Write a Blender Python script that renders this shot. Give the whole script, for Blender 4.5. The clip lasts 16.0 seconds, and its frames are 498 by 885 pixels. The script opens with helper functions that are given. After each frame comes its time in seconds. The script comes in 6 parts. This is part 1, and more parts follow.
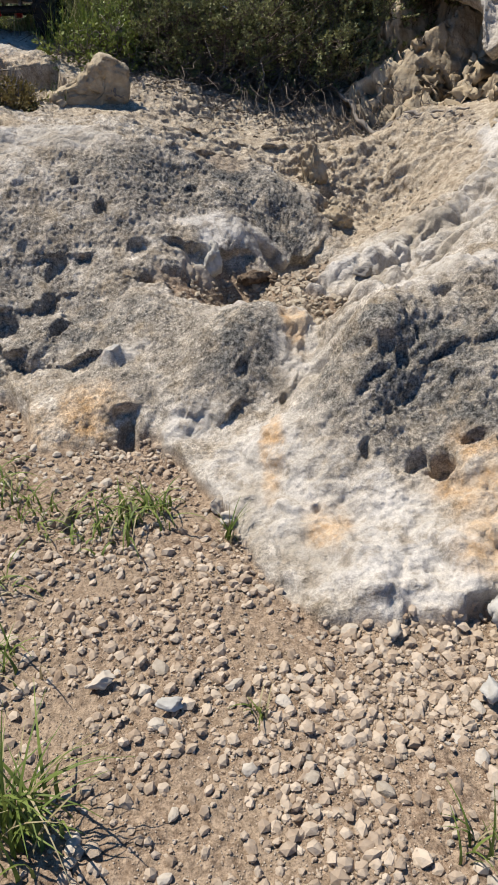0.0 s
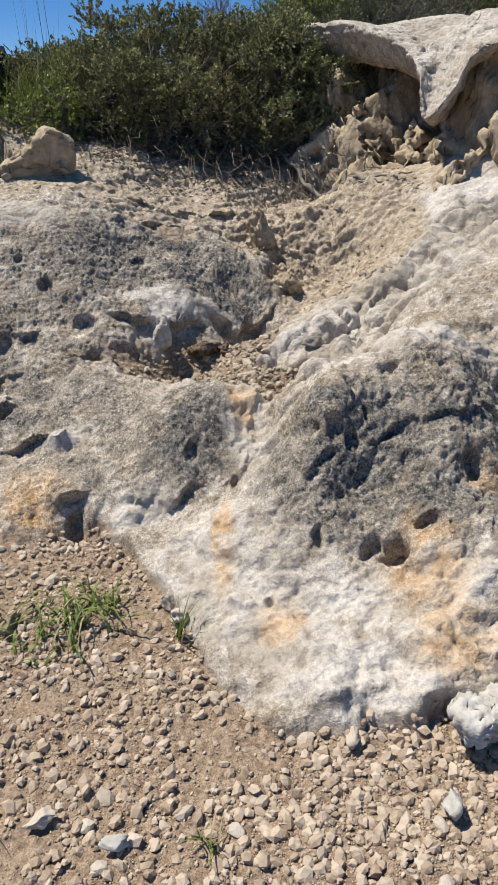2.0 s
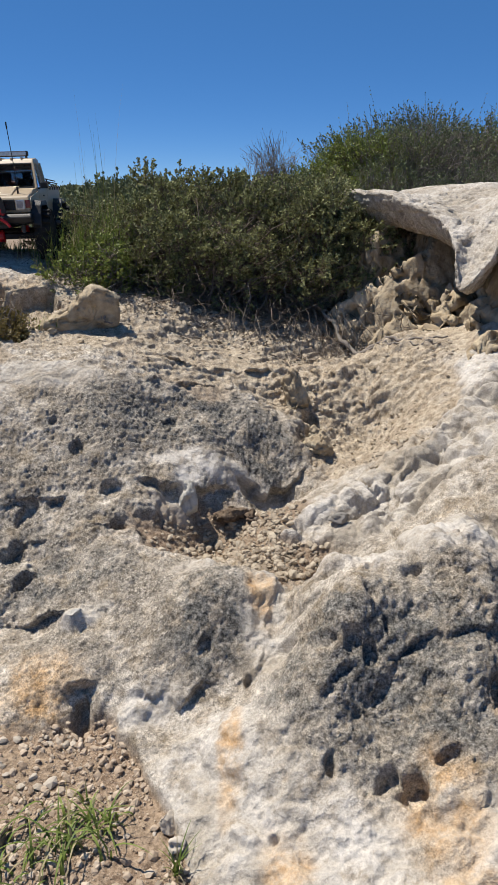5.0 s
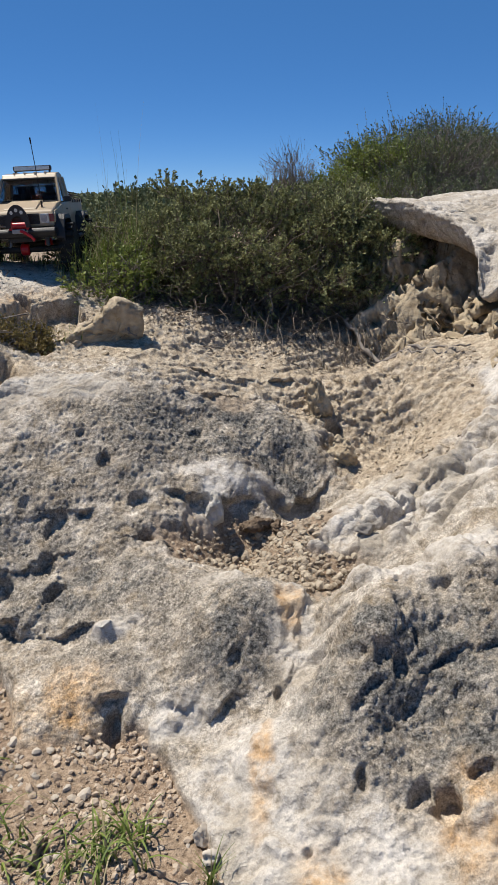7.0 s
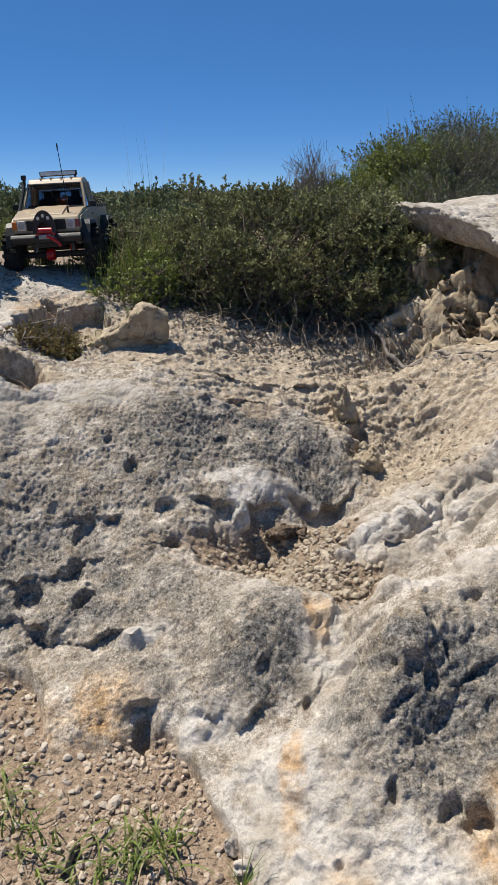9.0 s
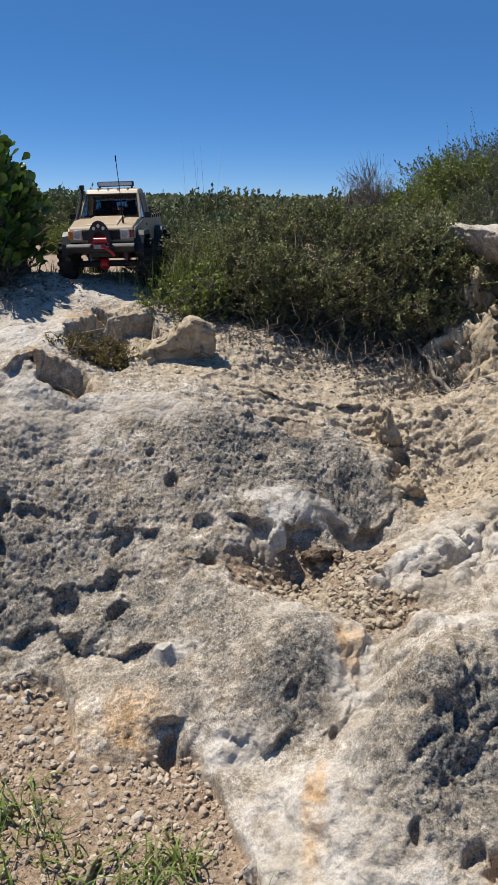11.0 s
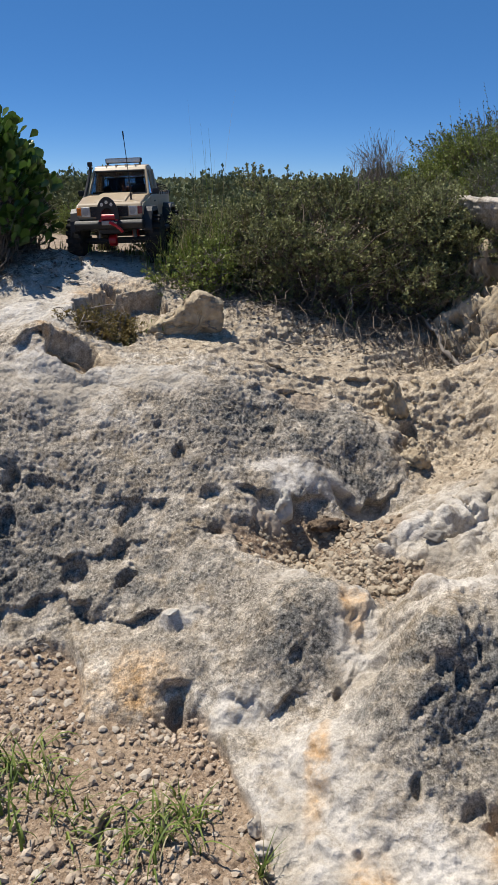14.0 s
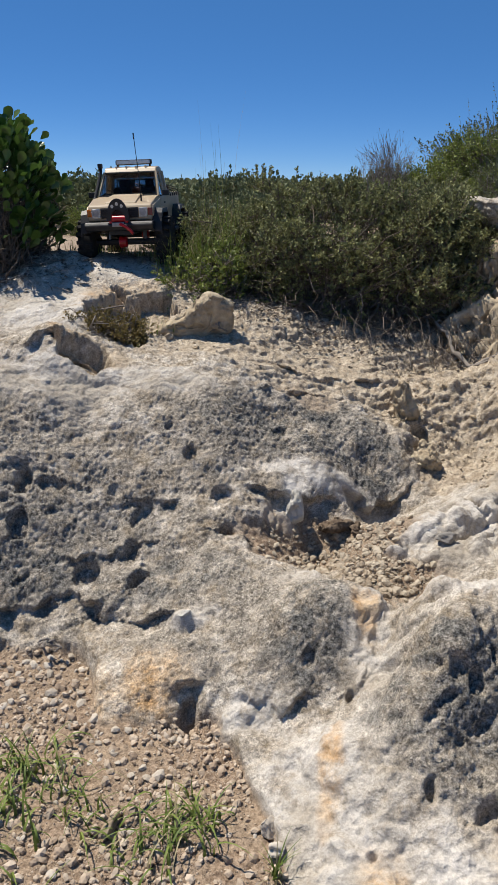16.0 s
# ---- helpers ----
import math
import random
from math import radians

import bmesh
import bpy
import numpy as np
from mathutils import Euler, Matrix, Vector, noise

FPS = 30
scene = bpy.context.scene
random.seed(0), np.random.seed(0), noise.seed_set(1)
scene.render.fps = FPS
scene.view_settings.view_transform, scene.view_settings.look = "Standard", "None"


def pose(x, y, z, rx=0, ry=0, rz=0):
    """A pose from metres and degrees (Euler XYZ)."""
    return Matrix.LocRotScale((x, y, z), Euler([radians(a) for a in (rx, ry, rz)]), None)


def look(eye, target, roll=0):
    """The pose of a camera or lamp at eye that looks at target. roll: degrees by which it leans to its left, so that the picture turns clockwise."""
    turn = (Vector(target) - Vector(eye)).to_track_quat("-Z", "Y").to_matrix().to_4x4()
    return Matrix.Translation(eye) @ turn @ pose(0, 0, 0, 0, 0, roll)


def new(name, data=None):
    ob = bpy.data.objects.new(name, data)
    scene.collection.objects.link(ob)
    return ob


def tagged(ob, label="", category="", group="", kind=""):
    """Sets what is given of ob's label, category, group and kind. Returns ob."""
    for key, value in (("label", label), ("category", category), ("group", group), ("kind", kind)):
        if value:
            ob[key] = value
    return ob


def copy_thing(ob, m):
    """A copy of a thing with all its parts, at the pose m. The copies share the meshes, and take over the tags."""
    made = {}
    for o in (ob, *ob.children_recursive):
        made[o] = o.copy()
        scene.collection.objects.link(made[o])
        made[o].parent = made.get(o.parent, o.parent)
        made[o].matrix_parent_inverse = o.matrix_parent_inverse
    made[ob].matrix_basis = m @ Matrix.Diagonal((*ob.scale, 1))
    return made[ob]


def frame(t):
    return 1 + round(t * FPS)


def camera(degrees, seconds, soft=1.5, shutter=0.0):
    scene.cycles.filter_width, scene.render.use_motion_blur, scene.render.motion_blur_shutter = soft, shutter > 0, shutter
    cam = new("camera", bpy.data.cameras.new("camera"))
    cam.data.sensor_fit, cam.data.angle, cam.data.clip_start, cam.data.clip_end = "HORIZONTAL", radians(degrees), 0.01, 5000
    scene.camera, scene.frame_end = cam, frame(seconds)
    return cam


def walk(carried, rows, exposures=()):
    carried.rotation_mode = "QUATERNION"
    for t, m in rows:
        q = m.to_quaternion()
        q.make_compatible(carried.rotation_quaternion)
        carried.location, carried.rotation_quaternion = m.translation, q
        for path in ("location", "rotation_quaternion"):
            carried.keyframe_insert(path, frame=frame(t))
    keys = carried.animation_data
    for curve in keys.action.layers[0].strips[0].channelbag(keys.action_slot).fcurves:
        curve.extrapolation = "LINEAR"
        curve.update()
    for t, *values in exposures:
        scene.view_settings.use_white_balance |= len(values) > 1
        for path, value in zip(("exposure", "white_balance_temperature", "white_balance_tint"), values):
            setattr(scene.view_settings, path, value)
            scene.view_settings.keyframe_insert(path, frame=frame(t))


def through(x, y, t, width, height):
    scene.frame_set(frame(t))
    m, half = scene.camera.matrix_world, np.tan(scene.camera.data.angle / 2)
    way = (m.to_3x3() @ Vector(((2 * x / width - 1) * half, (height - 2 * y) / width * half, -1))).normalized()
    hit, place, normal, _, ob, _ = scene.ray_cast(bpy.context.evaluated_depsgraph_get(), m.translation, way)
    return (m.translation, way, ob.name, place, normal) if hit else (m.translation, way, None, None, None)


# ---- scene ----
# the camera and its way
def aim(x, y, z, yaw, pitch, roll):
    """A camera pose: yaw to the left of +y, pitch up, roll as look()."""
    return pose(x, y, z) @ pose(0, 0, 0, 90 + pitch, 0, yaw) @ pose(0, 0, 0, 0, 0, roll)


cam = camera(38.72, 16.0)
walk(cam, (
    (0, aim(-0.0475, -0.0824, 0.4400, -9.53, -30.43, 0.85)),
    (0.5, aim(-0.0503, -0.0795, 0.4468, -9.86, -30.46, 0.61)),
    (1, aim(-0.0478, -0.0815, 0.4444, -10.41, -30.01, 0.36)),
    (1.5, aim(-0.0362, -0.0741, 0.4490, -11.29, -29.01, 0.08)),
    (2, aim(-0.0168, -0.0444, 0.4769, -12.17, -27.43, -0.22)),
    (2.5, aim(0.0033, -0.0337, 0.5007, -12.52, -25.48, -0.25)),
    (3, aim(0.0110, -0.0103, 0.5255, -12.14, -23.57, 0.17)),
    (3.5, aim(0.0126, -0.0023, 0.5527, -10.94, -21.91, 0.46)),
    (4, aim(0.0230, 0.0105, 0.5625, -9.67, -20.74, 0.71)),
    (6.5, aim(0.0096, 0.0037, 0.5759, -7.22, -19.38, -0.07)),
    (7, aim(0.0082, 0.0068, 0.5807, -6.78, -19.34, -0.36)),
    (7.5, aim(0.0069, 0.0054, 0.5872, -6.38, -19.39, -0.68)),
    (8, aim(-0.0001, 0.0062, 0.5851, -6.12, -19.48, -0.92)),
    (10.5, aim(-0.0075, 0.0143, 0.6154, -2.71, -19.23, 0.82)),
    (11, aim(-0.0022, 0.0141, 0.6169, -1.64, -19.12, 1.02)),
    (11.5, aim(-0.0029, 0.0087, 0.6098, -1.08, -19.14, 1.04)),
    (12, aim(0.0027, 0.0035, 0.6031, -0.79, -19.40, 0.91)),
    (12.5, aim(0.0027, 0.0039, 0.6046, -0.81, -19.82, 0.89)),
    (13, aim(0.0051, 0.0060, 0.6019, -0.78, -20.15, 0.78)),
    (13.5, aim(0.0091, 0.0047, 0.5984, -0.72, -20.34, 0.60)),
    (14, aim(0.0072, 0.0007, 0.5987, -0.56, -20.32, 0.48)),
    (14.5, aim(0.0064, 0.0018, 0.6044, -0.36, -20.28, 0.44)),
    (15, aim(0.0003, 0.0029, 0.6067, -0.18, -20.21, 0.47)),
    (15.5, aim(0.0027, 0.0001, 0.6022, -0.00, -20.15, 0.41)),
    (16, aim(0.0001, 0.0000, 0.6000, 0.00, -20.27, 0.36)),
))
# ---------------------------------------------------------------- sky and sun
SUN_FROM = Vector((-0.44, 0.27, 1.0)).normalized()
world = bpy.data.worlds.new("sky")
scene.world = world
world.use_nodes = True
wn, wl = world.node_tree.nodes, world.node_tree.links
sky = wn.new("ShaderNodeTexSky")
sky.sky_type, sky.sun_disc = "NISHITA", False
sky.sun_elevation = math.asin(SUN_FROM.z)
sky.sun_rotation = math.atan2(SUN_FROM.x, SUN_FROM.y)
sky.altitude, sky.air_density, sky.dust_density, sky.ozone_density = 2500, 0.5, 0.0, 4.0
deep = wn.new("ShaderNodeHueSaturation")
deep.inputs["Hue"].default_value, deep.inputs["Saturation"].default_value = 0.502, 1.22
wl.new(sky.outputs["Color"], deep.inputs["Color"])
even = wn.new("ShaderNodeMix")  # a clear dry sky, nearly even in tone down to the horizon
even.data_type = "RGBA"
even.inputs["Factor"].default_value, even.inputs["B"].default_value = 0.40, (0.80, 2.52, 6.0, 1)
wl.new(deep.outputs["Color"], even.inputs["A"])
wl.new(even.outputs["Result"], wn["Background"].inputs["Color"])
wn["Background"].inputs["Strength"].default_value = 0.086
lamp = bpy.data.lights.new("sun", "SUN")
lamp.energy, lamp.angle, lamp.color = 5.0, radians(0.53), (1.0, 0.935, 0.83)
sun = new("sun", lamp)
sun.matrix_world = look(SUN_FROM * 20, (0, 0, 0))
scene.view_settings.exposure = 0.36


# ---------------------------------------------------------------- materials
def shader(name, rough=0.8, metal=0.0):
    m = bpy.data.materials.new(name)
    m.use_nodes = True
    b = m.node_tree.nodes["Principled BSDF"]
    b.inputs["Roughness"].default_value = rough
    b.inputs["Metallic"].default_value = metal
    return m, m.node_tree.nodes, m.node_tree.links, b


def noise_node(n, l, scale, detail=4.0, rough=0.6, coords="Object", distort=0.0):
    t, c = n.new("ShaderNodeTexNoise"), n.new("ShaderNodeTexCoord")
    t.inputs["Scale"].default_value, t.inputs["Detail"].default_value = scale, detail
    t.inputs["Roughness"].default_value, t.inputs["Distortion"].default_value = rough, distort
    l.new(c.outputs[coords], t.inputs["Vector"])
    return t.outputs["Fac"]


def curve_node(n, l, src, lo, hi, a=0.0, b=1.0):
    m = n.new("ShaderNodeMapRange")
    for key, v in (("From Min", lo), ("From Max", hi), ("To Min", a), ("To Max", b)):
        m.inputs[key].default_value = v
    l.new(src, m.inputs["Value"])
    return m.outputs["Result"]


def mix_node(n, l, fac, a, b, kind="MIX"):
    m = n.new("ShaderNodeMix")
    m.data_type, m.blend_type = "RGBA", kind
    for sock, v in ((m.inputs["Factor"], fac), (m.inputs["A"], a), (m.inputs["B"], b)):
        if isinstance(v, (int, float)):
            sock.default_value = v
        elif isinstance(v, tuple):
            sock.default_value = (*v, 1)
        else:
            l.new(v, sock)
    return m.outputs["Result"]


def math_node(n, l, op, a, b=0.0):
    m = n.new("ShaderNodeMath")
    m.operation = op
    for sock, v in zip(m.inputs, (a, b)):
        if isinstance(v, (int, float)):
            sock.default_value = v
        else:
            l.new(v, sock)
    return m.outputs["Value"]


def attribute(n, name):
    a = n.new("ShaderNodeAttribute")
    a.attribute_name = name
    return a.outputs["Fac"]


def relief(n, l, b, src, strength, distance):
    u = n.new("ShaderNodeBump")
    u.inputs["Strength"].default_value, u.inputs["Distance"].default_value = strength, distance
    l.new(src, u.inputs["Height"])
    l.new(u.outputs["Normal"], b.inputs["Normal"])
    return u


def limestone():
    """Weathered limestone: pale fresh rock, grey crust, ochre stains and sandy soil, laid by the masks of the mesh."""
    m, n, l, b = shader("limestone", 0.95)
    b.inputs["Specular IOR Level"].default_value = 0.2
    broad, mid, fine = noise_node(n, l, 9, 5), noise_node(n, l, 42, 8, 0.7), noise_node(n, l, 260, 6, 0.75)
    grit = noise_node(n, l, 560, 4, 0.8)
    col = mix_node(n, l, curve_node(n, l, mid, 0.38, 0.60), (0.27, 0.225, 0.165), (0.62, 0.57, 0.49))
    rust = curve_node(n, l, noise_node(n, l, 24, 7, 0.7), 0.52, 0.64, 0.0, 0.65)
    col = mix_node(n, l, rust, col, (0.30, 0.235, 0.155))
    grey = math_node(n, l, "MULTIPLY", attribute(n, "grey"), curve_node(n, l, noise_node(n, l, 30, 8, 0.72), 0.42, 0.53, 0.10, 1.0))
    crust = mix_node(n, l, curve_node(n, l, fine, 0.40, 0.60), (0.130, 0.115, 0.094), (0.45, 0.412, 0.352))
    crust = mix_node(n, l, curve_node(n, l, noise_node(n, l, 13, 6, 0.7), 0.50, 0.62, 0.0, 0.40), crust, mix_node(n, l, curve_node(n, l, fine, 0.40, 0.60), (0.17, 0.125, 0.075), (0.40, 0.325, 0.225)))
    col = mix_node(n, l, grey, col, crust)
    lichen = math_node(n, l, "MULTIPLY", attribute(n, "lichen"), curve_node(n, l, noise_node(n, l, 34, 8, 0.75), 0.44, 0.56))
    col = mix_node(n, l, lichen, col, mix_node(n, l, curve_node(n, l, fine, 0.40, 0.60), (0.055, 0.055, 0.052), (0.27, 0.262, 0.24)))
    white = math_node(n, l, "MULTIPLY", attribute(n, "white"), curve_node(n, l, mid, 0.36, 0.52, 0.35, 1.0))
    chalk = mix_node(n, l, curve_node(n, l, broad, 0.38, 0.62), (0.42, 0.38, 0.315), (0.65, 0.62, 0.57))
    col = mix_node(n, l, white, col, chalk)
    ochre = math_node(n, l, "MULTIPLY", attribute(n, "ochre"), curve_node(n, l, noise_node(n, l, 22, 8, 0.7), 0.34, 0.56, 0.0, 0.92))
    col = mix_node(n, l, ochre, col, mix_node(n, l, curve_node(n, l, mid, 0.38, 0.62), (0.52, 0.33, 0.16), (0.64, 0.51, 0.36)))
    earth = mix_node(n, l, curve_node(n, l, noise_node(n, l, 150, 6, 0.75), 0.38, 0.62), (0.155, 0.104, 0.069), (0.44, 0.340, 0.245))
    earth = mix_node(n, l, curve_node(n, l, broad, 0.4, 0.65), earth, mix_node(n, l, 0.5, earth, (0.37, 0.295, 0.21)))
    rubble = mix_node(n, l, curve_node(n, l, noise_node(n, l, 70, 7, 0.75), 0.38, 0.62), (0.28, 0.222, 0.152), (0.60, 0.525, 0.41))
    earth = mix_node(n, l, attribute(n, "tan"), earth, rubble)
    col = mix_node(n, l, attribute(n, "soil"), col, earth)
    specks = curve_node(n, l, grit, 0.34, 0.54, 0.50, 1.12)
    plain = math_node(n, l, "MULTIPLY", attribute(n, "white"), 0.75)
    col = mix_node(n, l, 1.0, col, mix_node(n, l, plain, specks, (1.0, 1.0, 1.0)), "MULTIPLY")
    flecks = math_node(n, l, "MULTIPLY", math_node(n, l, "SUBTRACT", 1.0, attribute(n, "soil")), math_node(n, l, "SUBTRACT", 0.85, math_node(n, l, "MULTIPLY", attribute(n, "white"), 0.5)))
    col = mix_node(n, l, flecks, col, mix_node(n, l, 1.0, col, curve_node(n, l, noise_node(n, l, 240, 5, 0.75), 0.38, 0.62, 0.60, 1.28), "MULTIPLY"))
    col = mix_node(n, l, flecks, col, mix_node(n, l, 1.0, col, curve_node(n, l, noise_node(n, l, 70, 8, 0.78), 0.38, 0.62, 0.68, 1.30), "MULTIPLY"))
    # pores: shade inside them painted into the colour, their depth into the bump
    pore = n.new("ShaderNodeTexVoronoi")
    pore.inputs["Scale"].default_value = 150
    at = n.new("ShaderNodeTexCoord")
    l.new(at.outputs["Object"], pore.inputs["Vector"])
    shaded_pore = math_node(n, l, "MULTIPLY", curve_node(n, l, pore.outputs["Distance"], 0.14, 0.32, 1.0, 0.0), curve_node(n, l, noise_node(n, l, 60, 4, 0.6), 0.53, 0.66, 0.0, 1.0))
    shaded_pore = math_node(n, l, "MULTIPLY", shaded_pore, flecks)
    col = mix_node(n, l, shaded_pore, col, mix_node(n, l, 1.0, col, (0.42, 0.38, 0.34), "MULTIPLY"))
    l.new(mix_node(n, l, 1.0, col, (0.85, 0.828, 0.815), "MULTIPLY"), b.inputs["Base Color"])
    h = math_node(n, l, "SUBTRACT", noise_node(n, l, 120, 5, 0.65), math_node(n, l, "MULTIPLY", shaded_pore, 0.5))
    h = math_node(n, l, "ADD", h, math_node(n, l, "MULTIPLY", noise_node(n, l, 420, 3, 0.7), 0.25))
    relief(n, l, b, h, 0.9, 0.0042)
    return m


def varied(name, dark, light, scale=60, rough=0.85, metal=0.0, bump=0.0, bump_scale=300, by="island", spec=0.4, through=0.0):
    """A plain material whose colour wanders between two tones, piece by piece and within a piece."""
    m, n, l, b = shader(name, rough, metal)
    dark, light = tuple(0.84 * v for v in dark), tuple(0.84 * v for v in light)
    b.inputs["Specular IOR Level"].default_value = spec
    f = curve_node(n, l, noise_node(n, l, scale, 4), 0.3, 0.7)
    if by == "island":
        g = n.new("ShaderNodeNewGeometry").outputs["Random Per Island"]
        f = math_node(n, l, "ADD", math_node(n, l, "MULTIPLY", f, 0.4), math_node(n, l, "MULTIPLY", g, 0.6))
    elif by == "object":
        g = n.new("ShaderNodeObjectInfo").outputs["Random"]
        f = math_node(n, l, "ADD", math_node(n, l, "MULTIPLY", f, 0.45), math_node(n, l, "MULTIPLY", g, 0.55))
    l.new(mix_node(n, l, f, dark, light), b.inputs["Base Color"])
    if bump:
        relief(n, l, b, noise_node(n, l, bump_scale, 4, 0.65), 0.8, bump)
    if through:
        b.inputs["Subsurface Weight"].default_value = 0.0
        t, s = n.new("ShaderNodeBsdfTranslucent"), n.new("ShaderNodeMixShader")
        l.new(mix_node(n, l, f, dark, light), t.inputs["Color"])
        s.inputs["Fac"].default_value = through
        out = n["Material Output"]
        l.new(b.outputs["BSDF"], s.inputs[1])
        l.new(t.outputs["BSDF"], s.inputs[2])
        l.new(s.outputs["Shader"], out.inputs["Surface"])
    return m


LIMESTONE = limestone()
PEBBLE = varied("pebble", (0.28, 0.20, 0.135), (0.66, 0.55, 0.43), 90, 0.95, 0, 0.001, 400, spec=0.2)
PEBBLE_TAN = varied("tan_pebble", (0.26, 0.20, 0.14), (0.58, 0.50, 0.385), 90, 0.95, 0, 0.001, 400, spec=0.2)
PEBBLE_OBJ = varied("loose_stone", (0.34, 0.28, 0.21), (0.66, 0.59, 0.50), 2.5, 0.95, 0, 0.001, 9, "object", 0.2)
TAN_BANK = varied("tan_limestone", (0.29, 0.222, 0.142), (0.56, 0.470, 0.338), 40, 0.95, 0, 0.004, 110, "none", 0.2)
TWIG_GREY = varied("grey_twig", (0.14, 0.115, 0.095), (0.34, 0.30, 0.26), 80, 0.9, 0, 0.001, 500)
TAN_ROCK = varied("tan_rock", (0.22, 0.165, 0.105), (0.42, 0.335, 0.225), 45, 0.92, 0, 0.0015, 180, "none")
LEAF = varied("small_leaf", (0.055, 0.066, 0.024), (0.42, 0.43, 0.185), 13, 0.75, 0, 0, 1, "island", 0.35, 0.18)
LEAF_FRESH = varied("fresh_leaf", (0.12, 0.16, 0.032), (0.33, 0.38, 0.095), 30, 0.5, 0, 0, 1, "island", 0.35, 0.25)
LEAF_BIG = varied("broad_leaf", (0.035, 0.08, 0.015), (0.11, 0.20, 0.035), 40, 0.3, 0, 0, 1, "island", 0.5, 0.22)
LEAF_FAR = varied("scrub_leaf", (0.09, 0.112, 0.052), (0.22, 0.25, 0.125), 8, 0.7, 0, 0, 1, "island", 0.3, 0.15)
TWIG = varied("dry_twig", (0.09, 0.065, 0.048), (0.24, 0.195, 0.155), 80, 0.9, 0, 0.001, 500)
TWIG_PALE = varied("bleached_twig", (0.20, 0.165, 0.13), (0.40, 0.35, 0.29), 80, 0.9, 0, 0.001, 500)
GRASS = varied("grass_blade", (0.075, 0.122, 0.018), (0.27, 0.33, 0.075), 40, 0.6, 0, 0, 1, "island", 0.35, 0.25)
STRAW = varied("straw", (0.30, 0.24, 0.12), (0.50, 0.43, 0.26), 40, 0.8, 0, 0, 1, "island", 0.3, 0.2)


# ---------------------------------------------------------------- mesh helpers
def build(name, verts, faces, smoothed=True):
    """A mesh from arrays: faces all of one size."""
    verts, faces = np.asarray(verts, float), np.asarray(faces, np.int64)
    me = bpy.data.meshes.new(name)
    me.vertices.add(len(verts))
    me.vertices.foreach_set("co", verts.ravel())
    me.loops.add(faces.size)
    me.loops.foreach_set("vertex_index", faces.ravel())
    me.polygons.add(len(faces))
    me.polygons.foreach_set("loop_start", np.arange(len(faces)) * faces.shape[1])
    me.polygons.foreach_set("use_smooth", np.full(len(faces), smoothed))
    me.update(calc_edges=True)
    return me


def sheet_faces(nu, nv):
    """Quads of a grid of nu columns and nv rows, counted row by row."""
    i, j = np.meshgrid(np.arange(nu - 1), np.arange(nv - 1))
    k = (j * nu + i).ravel()
    return np.stack([k, k + 1, k + nu + 1, k + nu], 1)


def hang(ob, material, parent=None):
    ob.data.materials.append(material)
    if parent:
        ob.parent = parent
    return ob


def mask(me, name, values):
    me.attributes.new(name, "FLOAT", "POINT").data.foreach_set("value", np.asarray(values, np.float32))


# ---------------------------------------------------------------- terrain
def smooth(v, a, b):
    t = np.clip((v - a) / (b - a), 0, 1)
    return t * t * (3 - 2 * t)


def hash2(i, j, seed):
    h = (i * 374761393 + j * 668265263 + seed * 2147483647) & 0xFFFFFFFF
    h = ((h ^ (h >> 13)) * 1274126177) & 0xFFFFFFFF
    h = ((h ^ (h >> 16)) * 2246822519) & 0xFFFFFFFF
    return ((h ^ (h >> 15)) & 0xFFFFFF) / float(0x1000000)


SLOPES = np.cos(np.arange(512) * np.pi / 256), np.sin(np.arange(512) * np.pi / 256)


def grain(x, y, seed=0):
    """Gradient noise, about -0.7 to 0.7."""
    i, j = np.floor(x).astype(np.int64), np.floor(y).astype(np.int64)
    fx, fy = x - i, y - j
    u, v = fx * fx * fx * (fx * (fx * 6 - 15) + 10), fy * fy * fy * (fy * (fy * 6 - 15) + 10)

    def corner(a, b):
        k = (hash2(i + a, j + b, seed) * 512).astype(np.int64)
        return SLOPES[0][k] * (fx - a) + SLOPES[1][k] * (fy - b)

    return (corner(0, 0) * (1 - u) + corner(1, 0) * u) * (1 - v) + (corner(0, 1) * (1 - u) + corner(1, 1) * u) * v


def layered(x, y, freq, octaves, seed=0, gain=0.5):
    total, amp = 0.0, 1.0
    for k in range(octaves):
        total = total + amp * grain(x * freq + 17.3 * k, y * freq - 9.1 * k, seed + k)
        freq, amp = freq * 2.03, amp * gain
    return total


def cells(x, y, freq, seed=0, jitter=0.9):
    """Distance to the nearest scattered centre, in cells, and that centre's own random number."""
    x, y = x * freq, y * freq
    i, j = np.floor(x).astype(np.int64), np.floor(y).astype(np.int64)
    best, own = np.full(x.shape, 9.0), np.zeros(x.shape)
    for a in (-1, 0, 1):
        for b in (-1, 0, 1):
            cx = i + a + 0.5 + jitter * (hash2(i + a, j + b, seed) - 0.5)
            cy = j + b + 0.5 + jitter * (hash2(i + a, j + b, seed + 7) - 0.5)
            d = np.hypot(cx - x, cy - y)
            own = np.where(d < best, hash2(i + a, j + b, seed + 13), own)
            best = np.minimum(best, d)
    return best, own


RAGGED = {}


def ragged(x, y, freq=28.0, octaves=3, seed=91):
    """Layered noise, kept for the plan that was asked last."""
    key = (freq, octaves, seed)
    if key not in RAGGED or RAGGED[key][0] is not x:
        RAGGED[key] = x, layered(x, y, freq, octaves, seed)
    return RAGGED[key][1]


